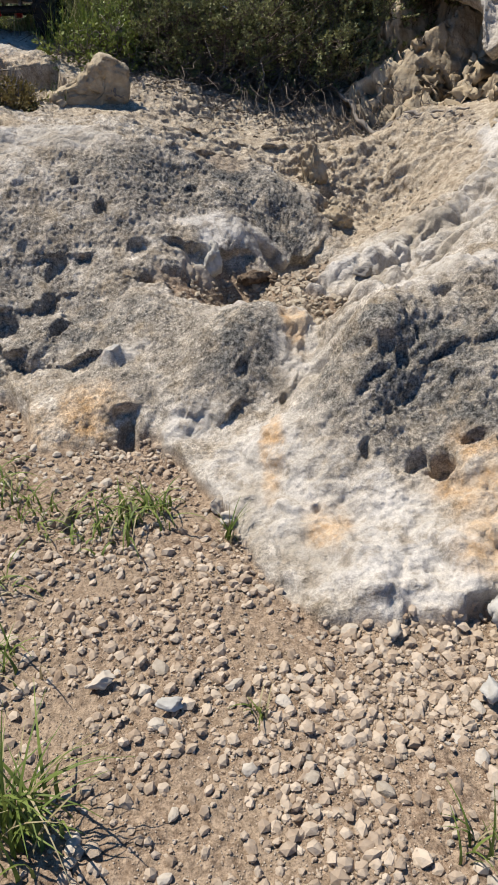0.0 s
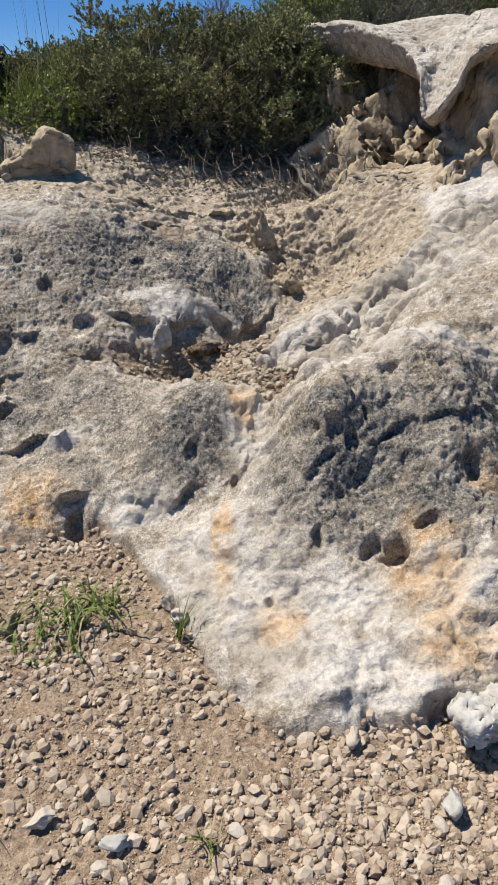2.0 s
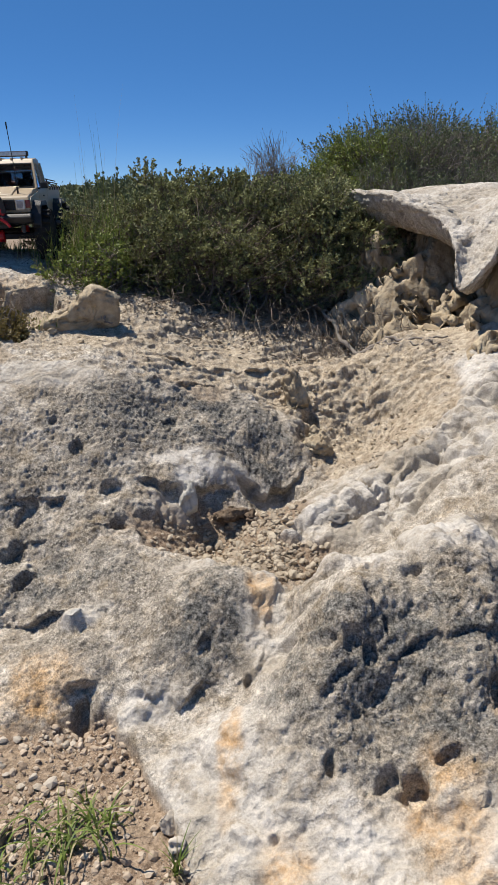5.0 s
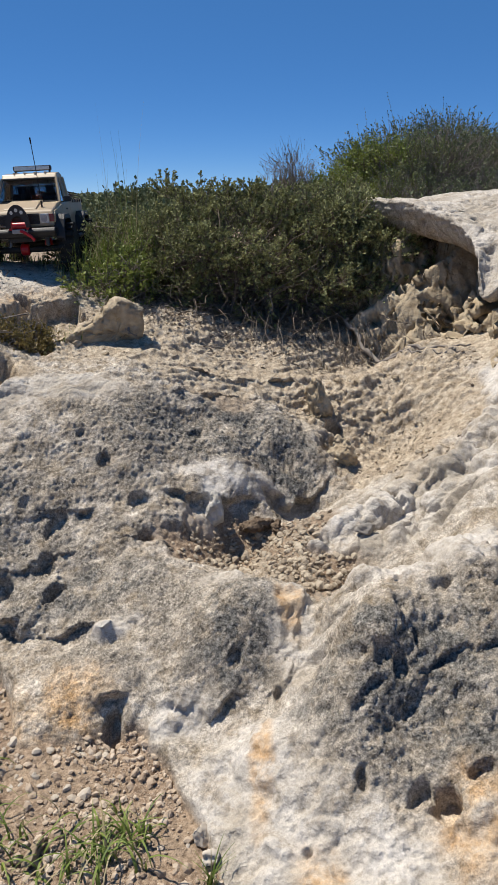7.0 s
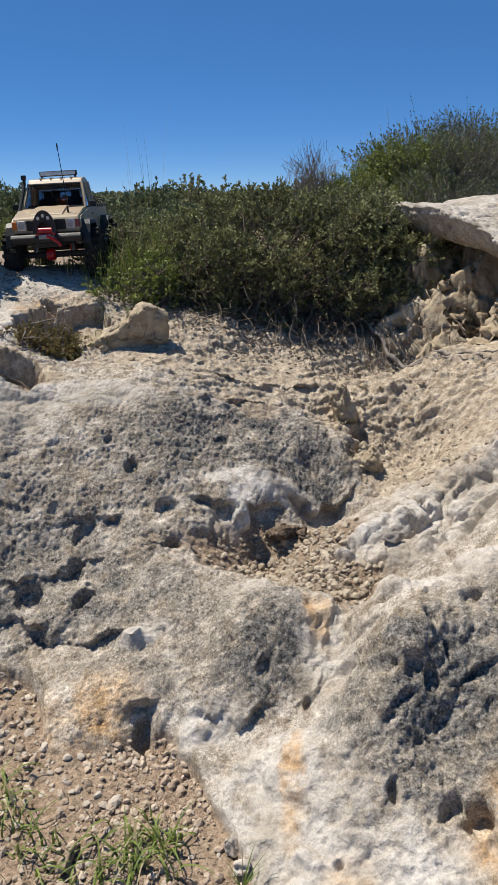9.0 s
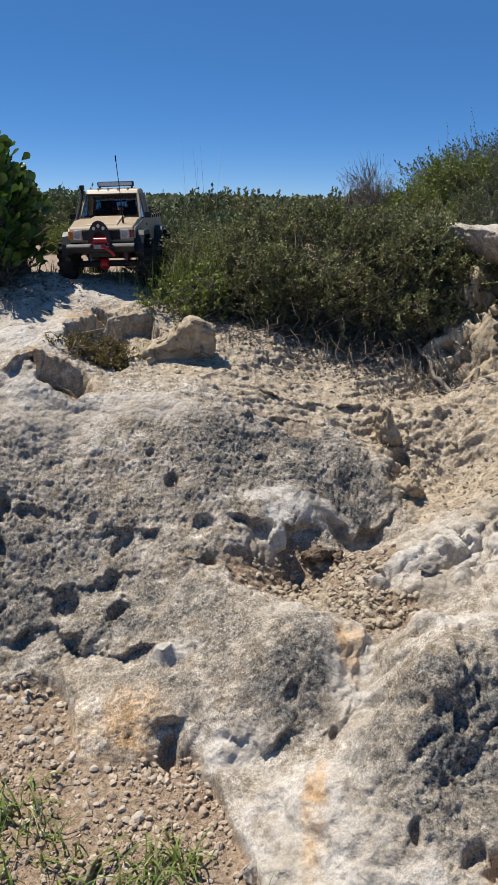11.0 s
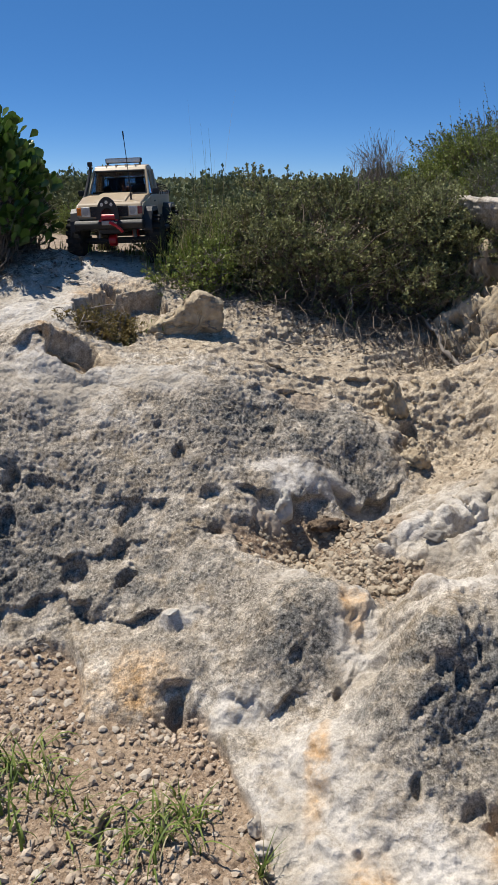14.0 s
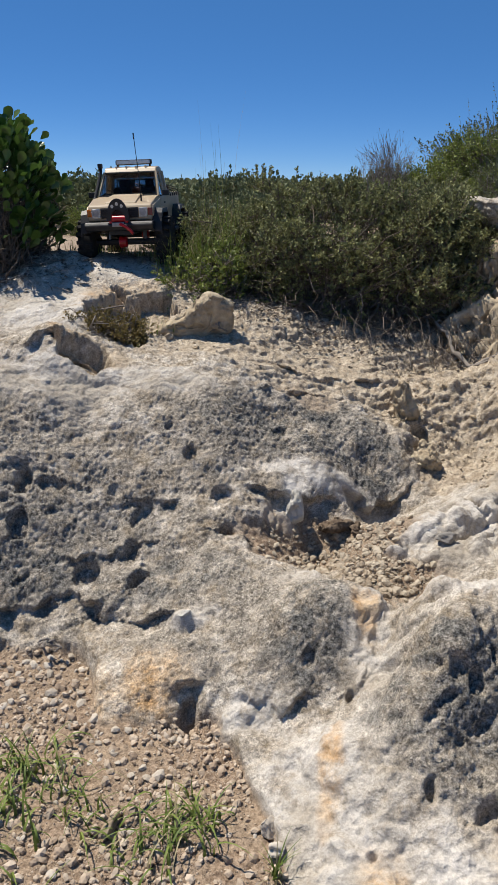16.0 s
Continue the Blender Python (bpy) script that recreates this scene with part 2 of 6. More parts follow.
def spot(x, y, cx, cy, rx, ry, turn=0.0, soft=0.45):
    """An uneven-edged oval patch, 1 inside and 0 outside."""
    c, s = math.cos(radians(turn)), math.sin(radians(turn))
    u, v = ((x - cx) * c + (y - cy) * s) / rx, (-(x - cx) * s + (y - cy) * c) / ry
    d = np.sqrt(u * u + v * v) + 0.35 * ragged(x, y)
    return 1 - smooth(d, 1 - soft, 1 + soft)


def large_form(x, y):
    """The lie of the land without its rock detail: gravel floor, rock slope, shelf and plateau."""
    z = 0.055 * smooth(y, 0.62, 0.74) + 0.235 * smooth(y, 0.74, 1.22)
    z = z + 0.06 * smooth(y, 1.2, 1.6) + 0.06 * smooth(y, 1.5, 1.8)

    def lump(cx, cy, r, h):
        nonlocal z
        z = z + h * np.exp(-((x - cx) ** 2 + (y - cy) ** 2) / r**2)

    lump(-0.33, 1.2, 0.1, 0.031)
    lump(-0.2, 1, 0.1, -0.006)
    lump(-0.2, 0.85, 0.1, -0.025)
    lump(-0.05, 1.15, 0.09, 0.008)
    lump(-0.05, 0.97, 0.07, 0.001)
    lump(-0.05, 0.83, 0.07, 0.024)
    lump(-0.05, 0.69, 0.06, 0.007)
    lump(-0.14, 0.71, 0.06, -0.001)
    lump(0.03, 0.66, 0.06, 0.021)
    lump(0.04, 0.78, 0.08, 0.039)
    lump(0.04, 1.09, 0.08, -0.046)
    lump(0.1, 0.71, 0.07, 0.070)
    lump(0.1, 0.57, 0.06, 0.045)
    lump(0.09, 0.47, 0.06, -0.002)
    lump(0.15, 0.4, 0.07, 0.022)
    lump(0.16, 0.52, 0.06, 0.048)
    lump(0.2, 0.6, 0.06, 0.115)
    lump(0.27, 0.5, 0.07, 0.058)
    lump(0.24, 0.65, 0.07, 0.052)
    lump(0.33, 0.65, 0.09, 0.148)
    lump(0.33, 0.55, 0.08, 0.058)
    lump(0.4, 0.8, 0.1, 0.038)
    lump(0.27, 0.41, 0.07, 0.042)
    lump(0.2, 0.34, 0.06, 0.010)
    lump(0.15, 0.76, 0.05, 0.027)
    lump(0.1, 0.94, 0.07, -0.072)
    lump(0.2, 1.03, 0.07, -0.097)
    lump(0.2, 0.88, 0.06, 0.014)
    lump(0.3, 0.88, 0.07, 0.004)
    lump(0.3, 1.05, 0.08, -0.067)
    lump(0.13, 1.15, 0.08, -0.028)
    lump(0.25, 1.2, 0.09, -0.072)
    lump(0.38, 1.15, 0.09, -0.112)
    lump(0.42, 0.92, 0.06, -0.009)
    lump(0.5, 1.1, 0.12, -0.026)
    lump(0.5, 1.35, 0.12, -0.018)
    lump(0.35, 1.4, 0.12, -0.072)
    lump(0.15, 1.38, 0.12, -0.051)
    lump(-0.1, 1.4, 0.12, -0.011)
    lump(-0.3, 1.4, 0.12, 0.020)
    lump(-0.25, 0.7, 0.09, -0.029)
    lump(-0.45, 1.05, 0.15, 0.025)
    lump(0.6, 0.75, 0.2, 0.195)
    lump(0.6, 0.45, 0.15, 0.109)
    lump(0.75, 1.2, 0.25, 0.047)
    lump(0.2, 1.7, 0.2, -0.065)
    lump(-0.45, 1.65, 0.2, 0.033)
    lump(0.45, 1.75, 0.2, 0.010)
    lump(-0.45, 0.7, 0.15, -0.036)
    lump(0.42, 0.4, 0.1, 0.068)
    lump(0.37, 0.9, 0.05, -0.052)
    lump(0.43, 0.95, 0.05, 0.010)
    lump(0.21, 0.69, 0.04, 0.057)
    lump(-0.31, 0.83, 0.06, -0.030)
    lump(-0.35, 1.22, 0.06, 0.024)
    lump(0.85, 0.6, 0.25, 0.207)
    lump(0.85, 1, 0.25, 0.080)
    lump(-0.7, 1.2, 0.2, 0.062)
    lump(-0.6, 0.9, 0.12, 0.056)
    lump(0.7, 1.85, 0.2, 0.035)
    return z


def step(x, y, x0, y0, x1, y1, h, back=0.05, front=0.03, wob=0.012):
    """A broken ledge from (x0, y0) to (x1, y1): the side away from the viewer stands proud, the near side is undercut."""
    length = math.hypot(x1 - x0, y1 - y0)
    ux, uy = (x1 - x0) / length, (y1 - y0) / length
    along = (x - x0) * ux + (y - y0) * uy
    across = -(x - x0) * uy + (y - y0) * ux + wob * ragged(x, y, 30.0, 3, 55)
    ends = smooth(along, -0.02, 0.03) * (1 - smooth(along, length - 0.03, length + 0.02))
    up = smooth(across, -0.004, 0.004) * np.exp(-np.maximum(across, 0) / back)
    down = (1 - smooth(across, -0.004, 0.004)) * np.exp(np.minimum(across, 0) / front)
    return ends * h * (0.55 * up - 0.45 * down)


def pit(x, y, cx, cy, r, depth, stretch=1.0, turn=0.0):
    c, s = math.cos(radians(turn)), math.sin(radians(turn))
    u, v = ((x - cx) * c + (y - cy) * s) / (r * stretch), (-(x - cx) * s + (y - cy) * c) / r
    d = np.sqrt(u * u + v * v) + 0.3 * ragged(x, y, 45.0, 2, 33)
    return -depth * (1 - smooth(d, 0.62, 0.98))


def foot_line(x):
    """Where the rock meets the gravel floor."""
    return 0.66 - 0.32 * smooth(x, -0.04, 0.092) - 0.03 * smooth(x, 0.12, 0.3) + 0.128 * smooth(-x, 0.165, 0.225)


def zone(x, y, patches):
    z = np.zeros_like(x)
    for q in patches:
        z = np.maximum(z, spot(x, y, *q))
    return z


def masks(x, y):
    """Soil, grey crust, chalk white and ochre, each 0 to 1."""
    wob = 0.016 * layered(x, y, 22.0, 4, 5) + 0.03 * layered(x, y, 9.0, 2, 6)
    soil = 1 - smooth(y + wob, foot_line(x) - 0.006, foot_line(x) + 0.008)
    soil = np.maximum(soil, spot(x, y, 0.12, 0.925, 0.13, 0.060, 8, 0.22))
    soil = np.maximum(soil, spot(x, y, 0.20, 0.84, 0.075, 0.03, -15, 0.3))
    soil = np.maximum(soil, spot(x, y, 0.162, 0.79, 0.028, 0.045, 0, 0.3))
    soil = np.maximum(soil, spot(x, y, 0.40, 1.17, 0.145, 0.18, 0, 0.2))
    soil = np.maximum(soil, 0.85 * smooth(y + 2 * wob - 0.10 * smooth(x, 0.06, -0.12), 1.155, 1.20) * smooth(x + 2 * wob, -0.22, -0.16))
    soil = np.maximum(soil, 0.9 * spot(x, y, -0.235, 1.44, 0.085, 0.15, 0, 0.3))
    soil = np.maximum(soil, 0.85 * spot(x, y, -0.265, 1.22, 0.055, 0.055, 0, 0.3))
    soil = np.maximum(soil, smooth(y, 1.72, 2.1) * 0.8)
    grey = np.zeros_like(x)
    for s in ((-0.03, 1.07, 0.17, 0.09), (-0.20, 0.93, 0.16, 0.13), (0.12, 1.11, 0.13, 0.055), (-0.02, 0.77, 0.14, 0.07),
              (0.07, 0.72, 0.07, 0.05), (0.25, 0.575, 0.13, 0.055), (0.30, 0.52, 0.11, 0.05), (0.37, 0.60, 0.12, 0.08),
              (-0.33, 1.0, 0.12, 0.14), (0.46, 1.02, 0.08, 0.05), (0.20, 0.53, 0.06, 0.04)):
        grey = np.maximum(grey, spot(x, y, *s))
    grey = np.maximum(grey, 0.4 * smooth(layered(x, y, 6.0, 3, 71), 0.0, 0.35))
    white = np.zeros_like(x)
    for s in ((0.085, 0.50, 0.065, 0.12, 20), (0.15, 0.42, 0.09, 0.07), (0.21, 0.36, 0.10, 0.05), (0.30, 0.905, 0.13, 0.050, 8), (0.42, 0.93, 0.15, 0.10),
              (0.45, 0.93, 0.11, 0.09), (0.142, 0.68, 0.030, 0.075, -8), (0.0, 0.645, 0.045, 0.02), (-0.17, 1.155, 0.12, 0.035),
              (0.07, 1.01, 0.018, 0.025), (-0.31, 1.12, 0.10, 0.05), (0.33, 0.69, 0.12, 0.04), (0.28, 0.42, 0.05, 0.03),
              (-0.40, 1.45, 0.14, 0.13), (-0.31, 1.66, 0.11, 0.07), (0.10, 0.80, 0.06, 0.025), (0.45, 0.95, 0.16, 0.06), (0.33, 0.87, 0.12, 0.045), (0.07, 0.955, 0.06, 0.02), (0.58, 1.05, 0.15, 0.15), (-0.07, 0.77, 0.03, 0.012), (0.13, 1.03, 0.10, 0.018)):
        white = np.maximum(white, spot(x, y, *s))
    ochre = np.zeros_like(x)
    for s in ((-0.145, 0.692, 0.070, 0.036), (0.255, 0.44, 0.03, 0.05), (0.136, 0.715, 0.014, 0.030, 8), (0.086, 0.545, 0.012, 0.045, -12),
              (0.35, 0.52, 0.022, 0.02), (0.25, 0.37, 0.035, 0.03), (0.12, 0.44, 0.02, 0.03), (0.30, 1.27, 0.08, 0.06), (-0.285, 1.215, 0.055, 0.05), (-0.25, 1.50, 0.09, 0.10)):
        ochre = np.maximum(ochre, spot(x, y, *s))
    rubble = smooth(y, 1.12, 1.22) * (1 - smooth(y, 1.72, 2.0)) + 0.9 * spot(x, y, 0.40, 1.10, 0.20, 0.18)
    lichen = zone(x, y, ((0.07, 1.10, 0.17, 0.06), (0.19, 1.09, 0.08, 0.05), (0.25, 0.575, 0.15, 0.04), (0.29, 0.52, 0.10, 0.04), (-0.32, 0.90, 0.09, 0.07), (0.08, 0.70, 0.05, 0.06), (-0.10, 0.84, 0.09, 0.03)))
    return soil, grey * (1 - 0.85 * white), white, ochre, np.clip(rubble, 0, 1), lichen


def terrace(v, steps):
    """Rounds a slope into worn steps."""
    k = v * steps
    return (np.floor(k) + smooth(k - np.floor(k), 0.3, 0.62)) / steps


def hollows(x, y, freq, seed, share, depth, rim=0.35):
    """Scattered dissolved holes with sharp rims: share of the cells that hold one, and their depth."""
    f, own = cells(x, y, freq, seed, 1.0)
    r = 0.22 + 0.26 * np.mod(own * 37.7, 1.0)
    return np.where(own < share, -depth * (0.35 + 0.65 * np.mod(own * 91.3, 1.0)) * (1 - smooth(f, r * (1 - rim), r)), 0.0)


def lobes(x, y, freq, seed):
    """Rounded swellings that meet in sharp creases, about -0.5 to 0.3."""
    f, own = cells(x, y, freq, seed, 0.95)
    return 0.3 - 0.9 * f * f + 0.25 * (own - 0.5)


def relief_of(x, y, plan_y, soil, grey, white):
    """Rock detail, along the normal of the large form."""
    rock = 1 - soil
    wx = x + 0.013 * layered(x, y, 22.0, 4, 8)
    wy = y + 0.013 * layered(x, y, 22.0, 4, 9)
    craggy = zone(x, plan_y, ((-0.22, 0.90, 0.20, 0.075), (-0.36, 0.95, 0.14, 0.14), (0.27, 0.60, 0.16, 0.085), (0.24, 0.51, 0.10, 0.04), (0.40, 0.62, 0.12, 0.12)))
    calm = zone(x, plan_y, ((0.055, 0.71, 0.085, 0.085), (0.07, 0.53, 0.07, 0.11), (0.13, 0.46, 0.08, 0.06), (-0.15, 0.69, 0.07, 0.035)))
    knob = zone(x, plan_y, ((0.46, 0.91, 0.18, 0.11), (0.60, 1.0, 0.13, 0.08), (0.33, 0.89, 0.13, 0.06)))
    wild = np.clip(craggy * 1.1 - calm, 0, 1) * (0.20 + 0.08 * smooth(x, 0.0, 0.1))
    mild = np.clip(1 - 0.75 * calm, 0, 1)
    # swellings and creases at three sizes, then bedding steps
    d = rock * mild * (0.017 * lobes(wx, wy, 8.5, 63) + 0.013 * lobes(wx + 0.01 * layered(x, y, 60.0, 2, 31), wy, 19.0, 64) * (0.35 + 0.65 * wild))
    d = d + rock * 0.010 * layered(wx, wy, 9.0, 3, 3) * mild
    beds = terrace(layered(wx, wy * 1.6, 7.5, 4, 65, 0.5), 4.0)
    d = d + rock * 0.018 * beds * (0.25 + 0.75 * wild) * mild
    d = d + rock * wild * 0.012 * (0.25 - np.abs(layered(wx, wy * 1.4, 17.0, 4, 41, 0.55))) * 2.0
    # holes
    d = d + rock * np.clip(wild + 0.12, 0, 1) * (hollows(wx, wy * 1.25, 21.0, 51, 0.16, 0.028) + hollows(wx, wy, 42.0, 52, 0.18, 0.014))
    d = d + rock * (1 - 0.75 * np.maximum(white, calm)) * (hollows(wx, wy, 75.0, 53, 0.10, 0.0036) + hollows(x, y, 150.0, 54, 0.16, 0.0026))
    # worn grit, finer on the calm swellings
    grit = 0.3 - np.abs(layered(x, y, 70.0, 3, 66, 0.65))
    d = d + rock * (0.0042 * grit * (0.35 + 0.65 * grey) + 0.0028 * layered(x, y, 170.0, 2, 81, 0.8)) * (1 - 0.55 * white)
    # chalk weathers to soft rounded lumps, knobbly beside the earth pocket
    d = d + rock * white * (1 - 0.2 * calm) * (1 - 0.75 * smooth(plan_y, 0.75, 0.9)) * (0.011 * lobes(wx, wy, 30.0, 21) + 0.016 * layered(wx, wy, 19.0, 4, 88, 0.55) + 0.018 * lobes(wx, wy, 13.0, 22))
    d = d + rock * knob * (0.044 * lobes(wx, wy, 13.0, 83) + 0.034 * lobes(wx, wy, 27.0, 84) + hollows(wx, wy, 24.0, 87, 0.3, 0.016) - 0.008)
    # crumbly earth
    d = d + soil * (0.004 * layered(x, y, 25.0, 4, 15) + 0.003 * layered(x, y, 110.0, 2, 25))
    own6 = cells(x + 0.012 * layered(x, y, 30.0, 3, 28), y + 0.012 * layered(x, y, 30.0, 3, 29), 44.0, 73, 1.0)[1]
    # the broken tan shelf: tilted plates stepping down to the slope
    shelf = smooth(plan_y, 1.13, 1.20) * (1 - smooth(plan_y, 1.55, 1.7)) * (1 - smooth(x, 0.5, 0.6)) * smooth(x, -0.10, -0.02)
    plates = terrace(layered(wx, wy * 2.0, 5.0, 4, 75, 0.45), 4.0)
    d = d + shelf * (0.026 * plates + 0.002 * (own6 - 0.5) + 0.004 * lobes(wx, wy, 24.0, 77) + 0.0035 * layered(x, y, 60.0, 3, 76, 0.7))
    ledge = zone(x, plan_y, ((-0.23, 1.40, 0.10, 0.16),))
    d = d + soil * ledge * (0.005 * (own6 - 0.5) + 0.004 * layered(x, y, 60.0, 3, 76, 0.7))
    slide = spot(x, plan_y, 0.40, 1.13, 0.19, 0.18)
    d = d + slide * soil * (0.0035 * layered(x, y, 55.0, 3, 79, 0.7) + 0.003 * (own6 - 0.5) + 0.014 * layered(wx, wy, 11.0, 4, 78, 0.55))
    return d


def ledge(x, y, points, h, forward, back=0.05, front=0.03, jag=0.014):
    """An undercut lip along a line: what lies above it leans out, what lies below is hollowed. Height and forward shift."""
    px, py = [p[0] for p in points], [p[1] for p in points]
    across = y - np.interp(x, px, py) + jag * ragged(x, y, 26.0, 4, 55)
    uneven = np.clip(0.6 + 1.6 * ragged(x, y, 17.0, 2, 57), 0.25, 1.1)
    ends = smooth(x, px[0] - 0.015, px[0] + 0.015) * (1 - smooth(x, px[-1] - 0.015, px[-1] + 0.015)) * uneven
    side = smooth(across, -0.003, 0.003)
    up, down = side * np.exp(-np.maximum(across, 0) / back), (1 - side) * np.exp(np.minimum(across, 0) / front)
    return 0.75 * ends * h * (0.30 * up - 0.70 * down), 0.7 * ends * forward * (0.7 * down - up)


def basin(x, y, cx, cy, rx, ry, depth):
    """A steep-walled hollow with a ragged rim."""
    d = np.sqrt(((x - cx) / rx) ** 2 + ((y - cy) / ry) ** 2) + 0.55 * ragged(x, y, 14.0, 4, 37)
    return -depth * (1 - smooth(d, 0.86, 1.0)) * (1 - 0.25 * (1 - smooth(d, 0.2, 0.9)))


LEDGES = (
    (((-0.40, 0.83), (-0.33, 0.835), (-0.282, 0.848), (-0.266, 0.852), (-0.212, 0.838), (-0.20, 0.825)), 0.028, 0.014),
    (((-0.205, 0.815), (-0.16, 0.80), (-0.126, 0.792), (-0.10, 0.782)), 0.026, 0.014),
    (((0.12, 0.548), (0.139, 0.540), (0.178, 0.553), (0.201, 0.561), (0.228, 0.558), (0.272, 0.576), (0.301, 0.567), (0.359, 0.578), (0.41, 0.605)), 0.009, 0.003),
    (((0.150, 1.035), (0.171, 1.034), (0.238, 1.050), (0.262, 1.065)), 0.034, 0.014),
    (((-0.088, 0.690), (-0.075, 0.688), (-0.058, 0.683)), 0.028, 0.006),
    (((-0.005, 0.985), (0.05, 0.990), (0.10, 1.005), (0.135, 1.012)), 0.024, 0.008),
    (((0.0, 0.660), (0.04, 0.640), (0.064, 0.648)), 0.026, 0.012),
    (((0.02, 1.165), (0.10, 1.185), (0.20, 1.215), (0.27, 1.225)), 0.016, 0.012),
    (((0.03, 1.255), (0.10, 1.250), (0.16, 1.275), (0.26, 1.29)), 0.018, 0.016),
    (((-0.35, 1.01), (-0.29, 0.985), (-0.24, 0.975)), 0.010, 0.006),
    (((-0.20, 0.955), (-0.15, 0.965), (-0.11, 0.955)), 0.014, 0.010),
    (((-0.26, 0.893), (-0.21, 0.890), (-0.15, 0.912), (-0.13, 0.905)), 0.012, 0.007),
    (((-0.07, 0.905), (-0.03, 0.918), (0.0, 0.90)), 0.012, 0.010),
    (((-0.37, 1.175), (-0.34, 1.205), (-0.30, 1.225), (-0.27, 1.215)), 0.040, 0.030),
)
HOLES = (
    (-0.072, 0.668, 0.013, 0.020, 1.0), (-0.066, 0.650, 0.008, 0.014, 0.7), (0.236, 0.468, 0.017, 0.034, 0.8, 40), (0.275, 0.478, 0.010, 0.014, 1.6),
    (-0.09, 1.024, 0.012, 0.016), (-0.298, 0.971, 0.012, 0.012, 1.8), (-0.159, 0.945, 0.013, 0.014, 1.8, 40), (-0.227, 0.873, 0.018, 0.016, 1.2),
    (-0.167, 0.905, 0.012, 0.014), (-0.147, 0.854, 0.013, 0.016, 1.6, 40), (-0.126, 1.063, 0.008, 0.008), (-0.335, 0.972, 0.02, 0.02, 0.7),
    (-0.332, 0.921, 0.02, 0.018), (-0.038, 0.966, 0.014, 0.013, 1.4), (-0.032, 0.91, 0.012, 0.016), (0.171, 0.505, 0.011, 0.015, 0.6),
    (0.217, 0.483, 0.011, 0.014, 1.3, 30), (0.116, 0.469, 0.0045, 0.008), (0.232, 0.609, 0.009, 0.012), (0.213, 0.67, 0.010, 0.011, 1.5),
    (0.176, 0.691, 0.008, 0.010), (0.164, 0.632, 0.008, 0.010), (0.207, 0.577, 0.008, 0.010, 1.2), (0.224, 0.57, 0.009, 0.010),
    (0.115, 0.639, 0.008, 0.012, 0.7), (0.07, 0.673, 0.008, 0.008, 1.2), (0.244, 0.588, 0.008, 0.012, 0.6), (0.287, 0.636, 0.010, 0.010, 1.2),
    (0.34, 0.525, 0.014, 0.016), (0.305, 1.185, 0.026, 0.045, 0.75), (0.30, 1.145, 0.016, 0.02, 0.8), (0.05, 1.10, 0.011, 0.010, 1.3))


def features(x, y):
    """Ledges, notches and holes that have a place of their own: displacement and forward shift."""
    d, shift = step(x, y, 0.33, 0.86, 0.48, 0.90, 0.022), np.zeros_like(x)
    for points, h, forward in LEDGES:
        up, out = ledge(x, y, points, h, forward)
        d, shift = d + up, shift + out
    for p in HOLES:
        d = d + pit(x, y, *p)
    return d + basin(x, y, -0.235, 1.46, 0.085, 0.13, 0.045) + basin(x, y, -0.285, 1.205, 0.055, 0.050, 0.045), shift


def plateau(x, y):
    """Ground behind the shelf, out to the horizon, with the scrub-covered rise."""
    return 0.26 * np.exp(-(((x - 1.30) / 0.55) ** 2 + ((y - 3.3) / 0.7) ** 2)) - 0.018 * np.clip(y - 2.5, 0, 60) 


def ground_points(x, plan_y):
    """The ground sheet over a plan: points and masks."""
    # away from the middle the foot of the slope wanders
    bend = smooth(np.abs(x - 0.1), 0.9, 2.6) * (1 - smooth(plan_y, 2.2, 3.5))
    y = plan_y + bend * (0.35 * np.sin(0.9 * x + 0.6) + 0.22 * np.sin(2.3 * x) + 0.10 * layered(x, plan_y, 1.6, 3, 95))
    near = (1 - smooth(np.abs(x), 0.9, 1.6)) * (1 - smooth(y, 2.0, 3.0))
    floor = smooth(foot_line(x) - 0.016 * layered(x, y, 22.0, 4, 5) - 0.03 * layered(x, y, 9.0, 2, 6) - y, -0.030, 0.012) * (1 - smooth(y, 0.75, 0.95)) * near

    def large(x, y):
        return large_form(x, y) * (1 - 0.85 * floor)

    base = large(x, y)
    e = 0.004
    gx = (large(x + e, y) - base) / e
    gy = (large(x, y + e) - base) / e
    soil, grey, white, ochre, rubble, lichen = masks(x, y)
    own, shift = features(x, y)
    d = near * (relief_of(x, y + 0.6 * base, y, soil, grey, white) + own) + 0.006 * (1 - soil)
    n = np.sqrt(1 + gx * gx + gy * gy)
    k = 0.75 * near
    p = np.stack([x - k * d * gx / n, plan_y - k * d * gy / n + near * shift, base + plateau(x, plan_y) + d * (k / n + (1 - k))], -1)
    return p, soil, grey, white, ochre, rubble, lichen


def spread(lo, hi, fine, reach, count):
    """Grid lines: close together from lo to hi, then ever wider out to the reach."""
    out = np.geomspace(fine, reach, count)
    return np.concatenate([lo - out[::-1], np.arange(lo, hi + fine / 2, fine), hi + out])


def make_ground():
    gx, gy = spread(-0.50, 0.60, 0.0019, 400.0, 44), spread(0.10, 1.66, 0.0019, 400.0, 44)
    x, y = np.meshgrid(gx, gy)
    p, soil, grey, white, ochre, rubble, lichen = ground_points(x.ravel(), y.ravel())
    me = build("ground", p, sheet_faces(len(gx), len(gy)))
    for key, v in (("soil", soil), ("grey", grey), ("white", white), ("ochre", ochre), ("tan", rubble), ("lichen", lichen)):
        mask(me, key, v)
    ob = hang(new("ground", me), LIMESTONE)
    return tagged(ob, "pitted pale limestone slope with grey crust above sandy gravel", "ground", kind="structure")


ground = make_ground()


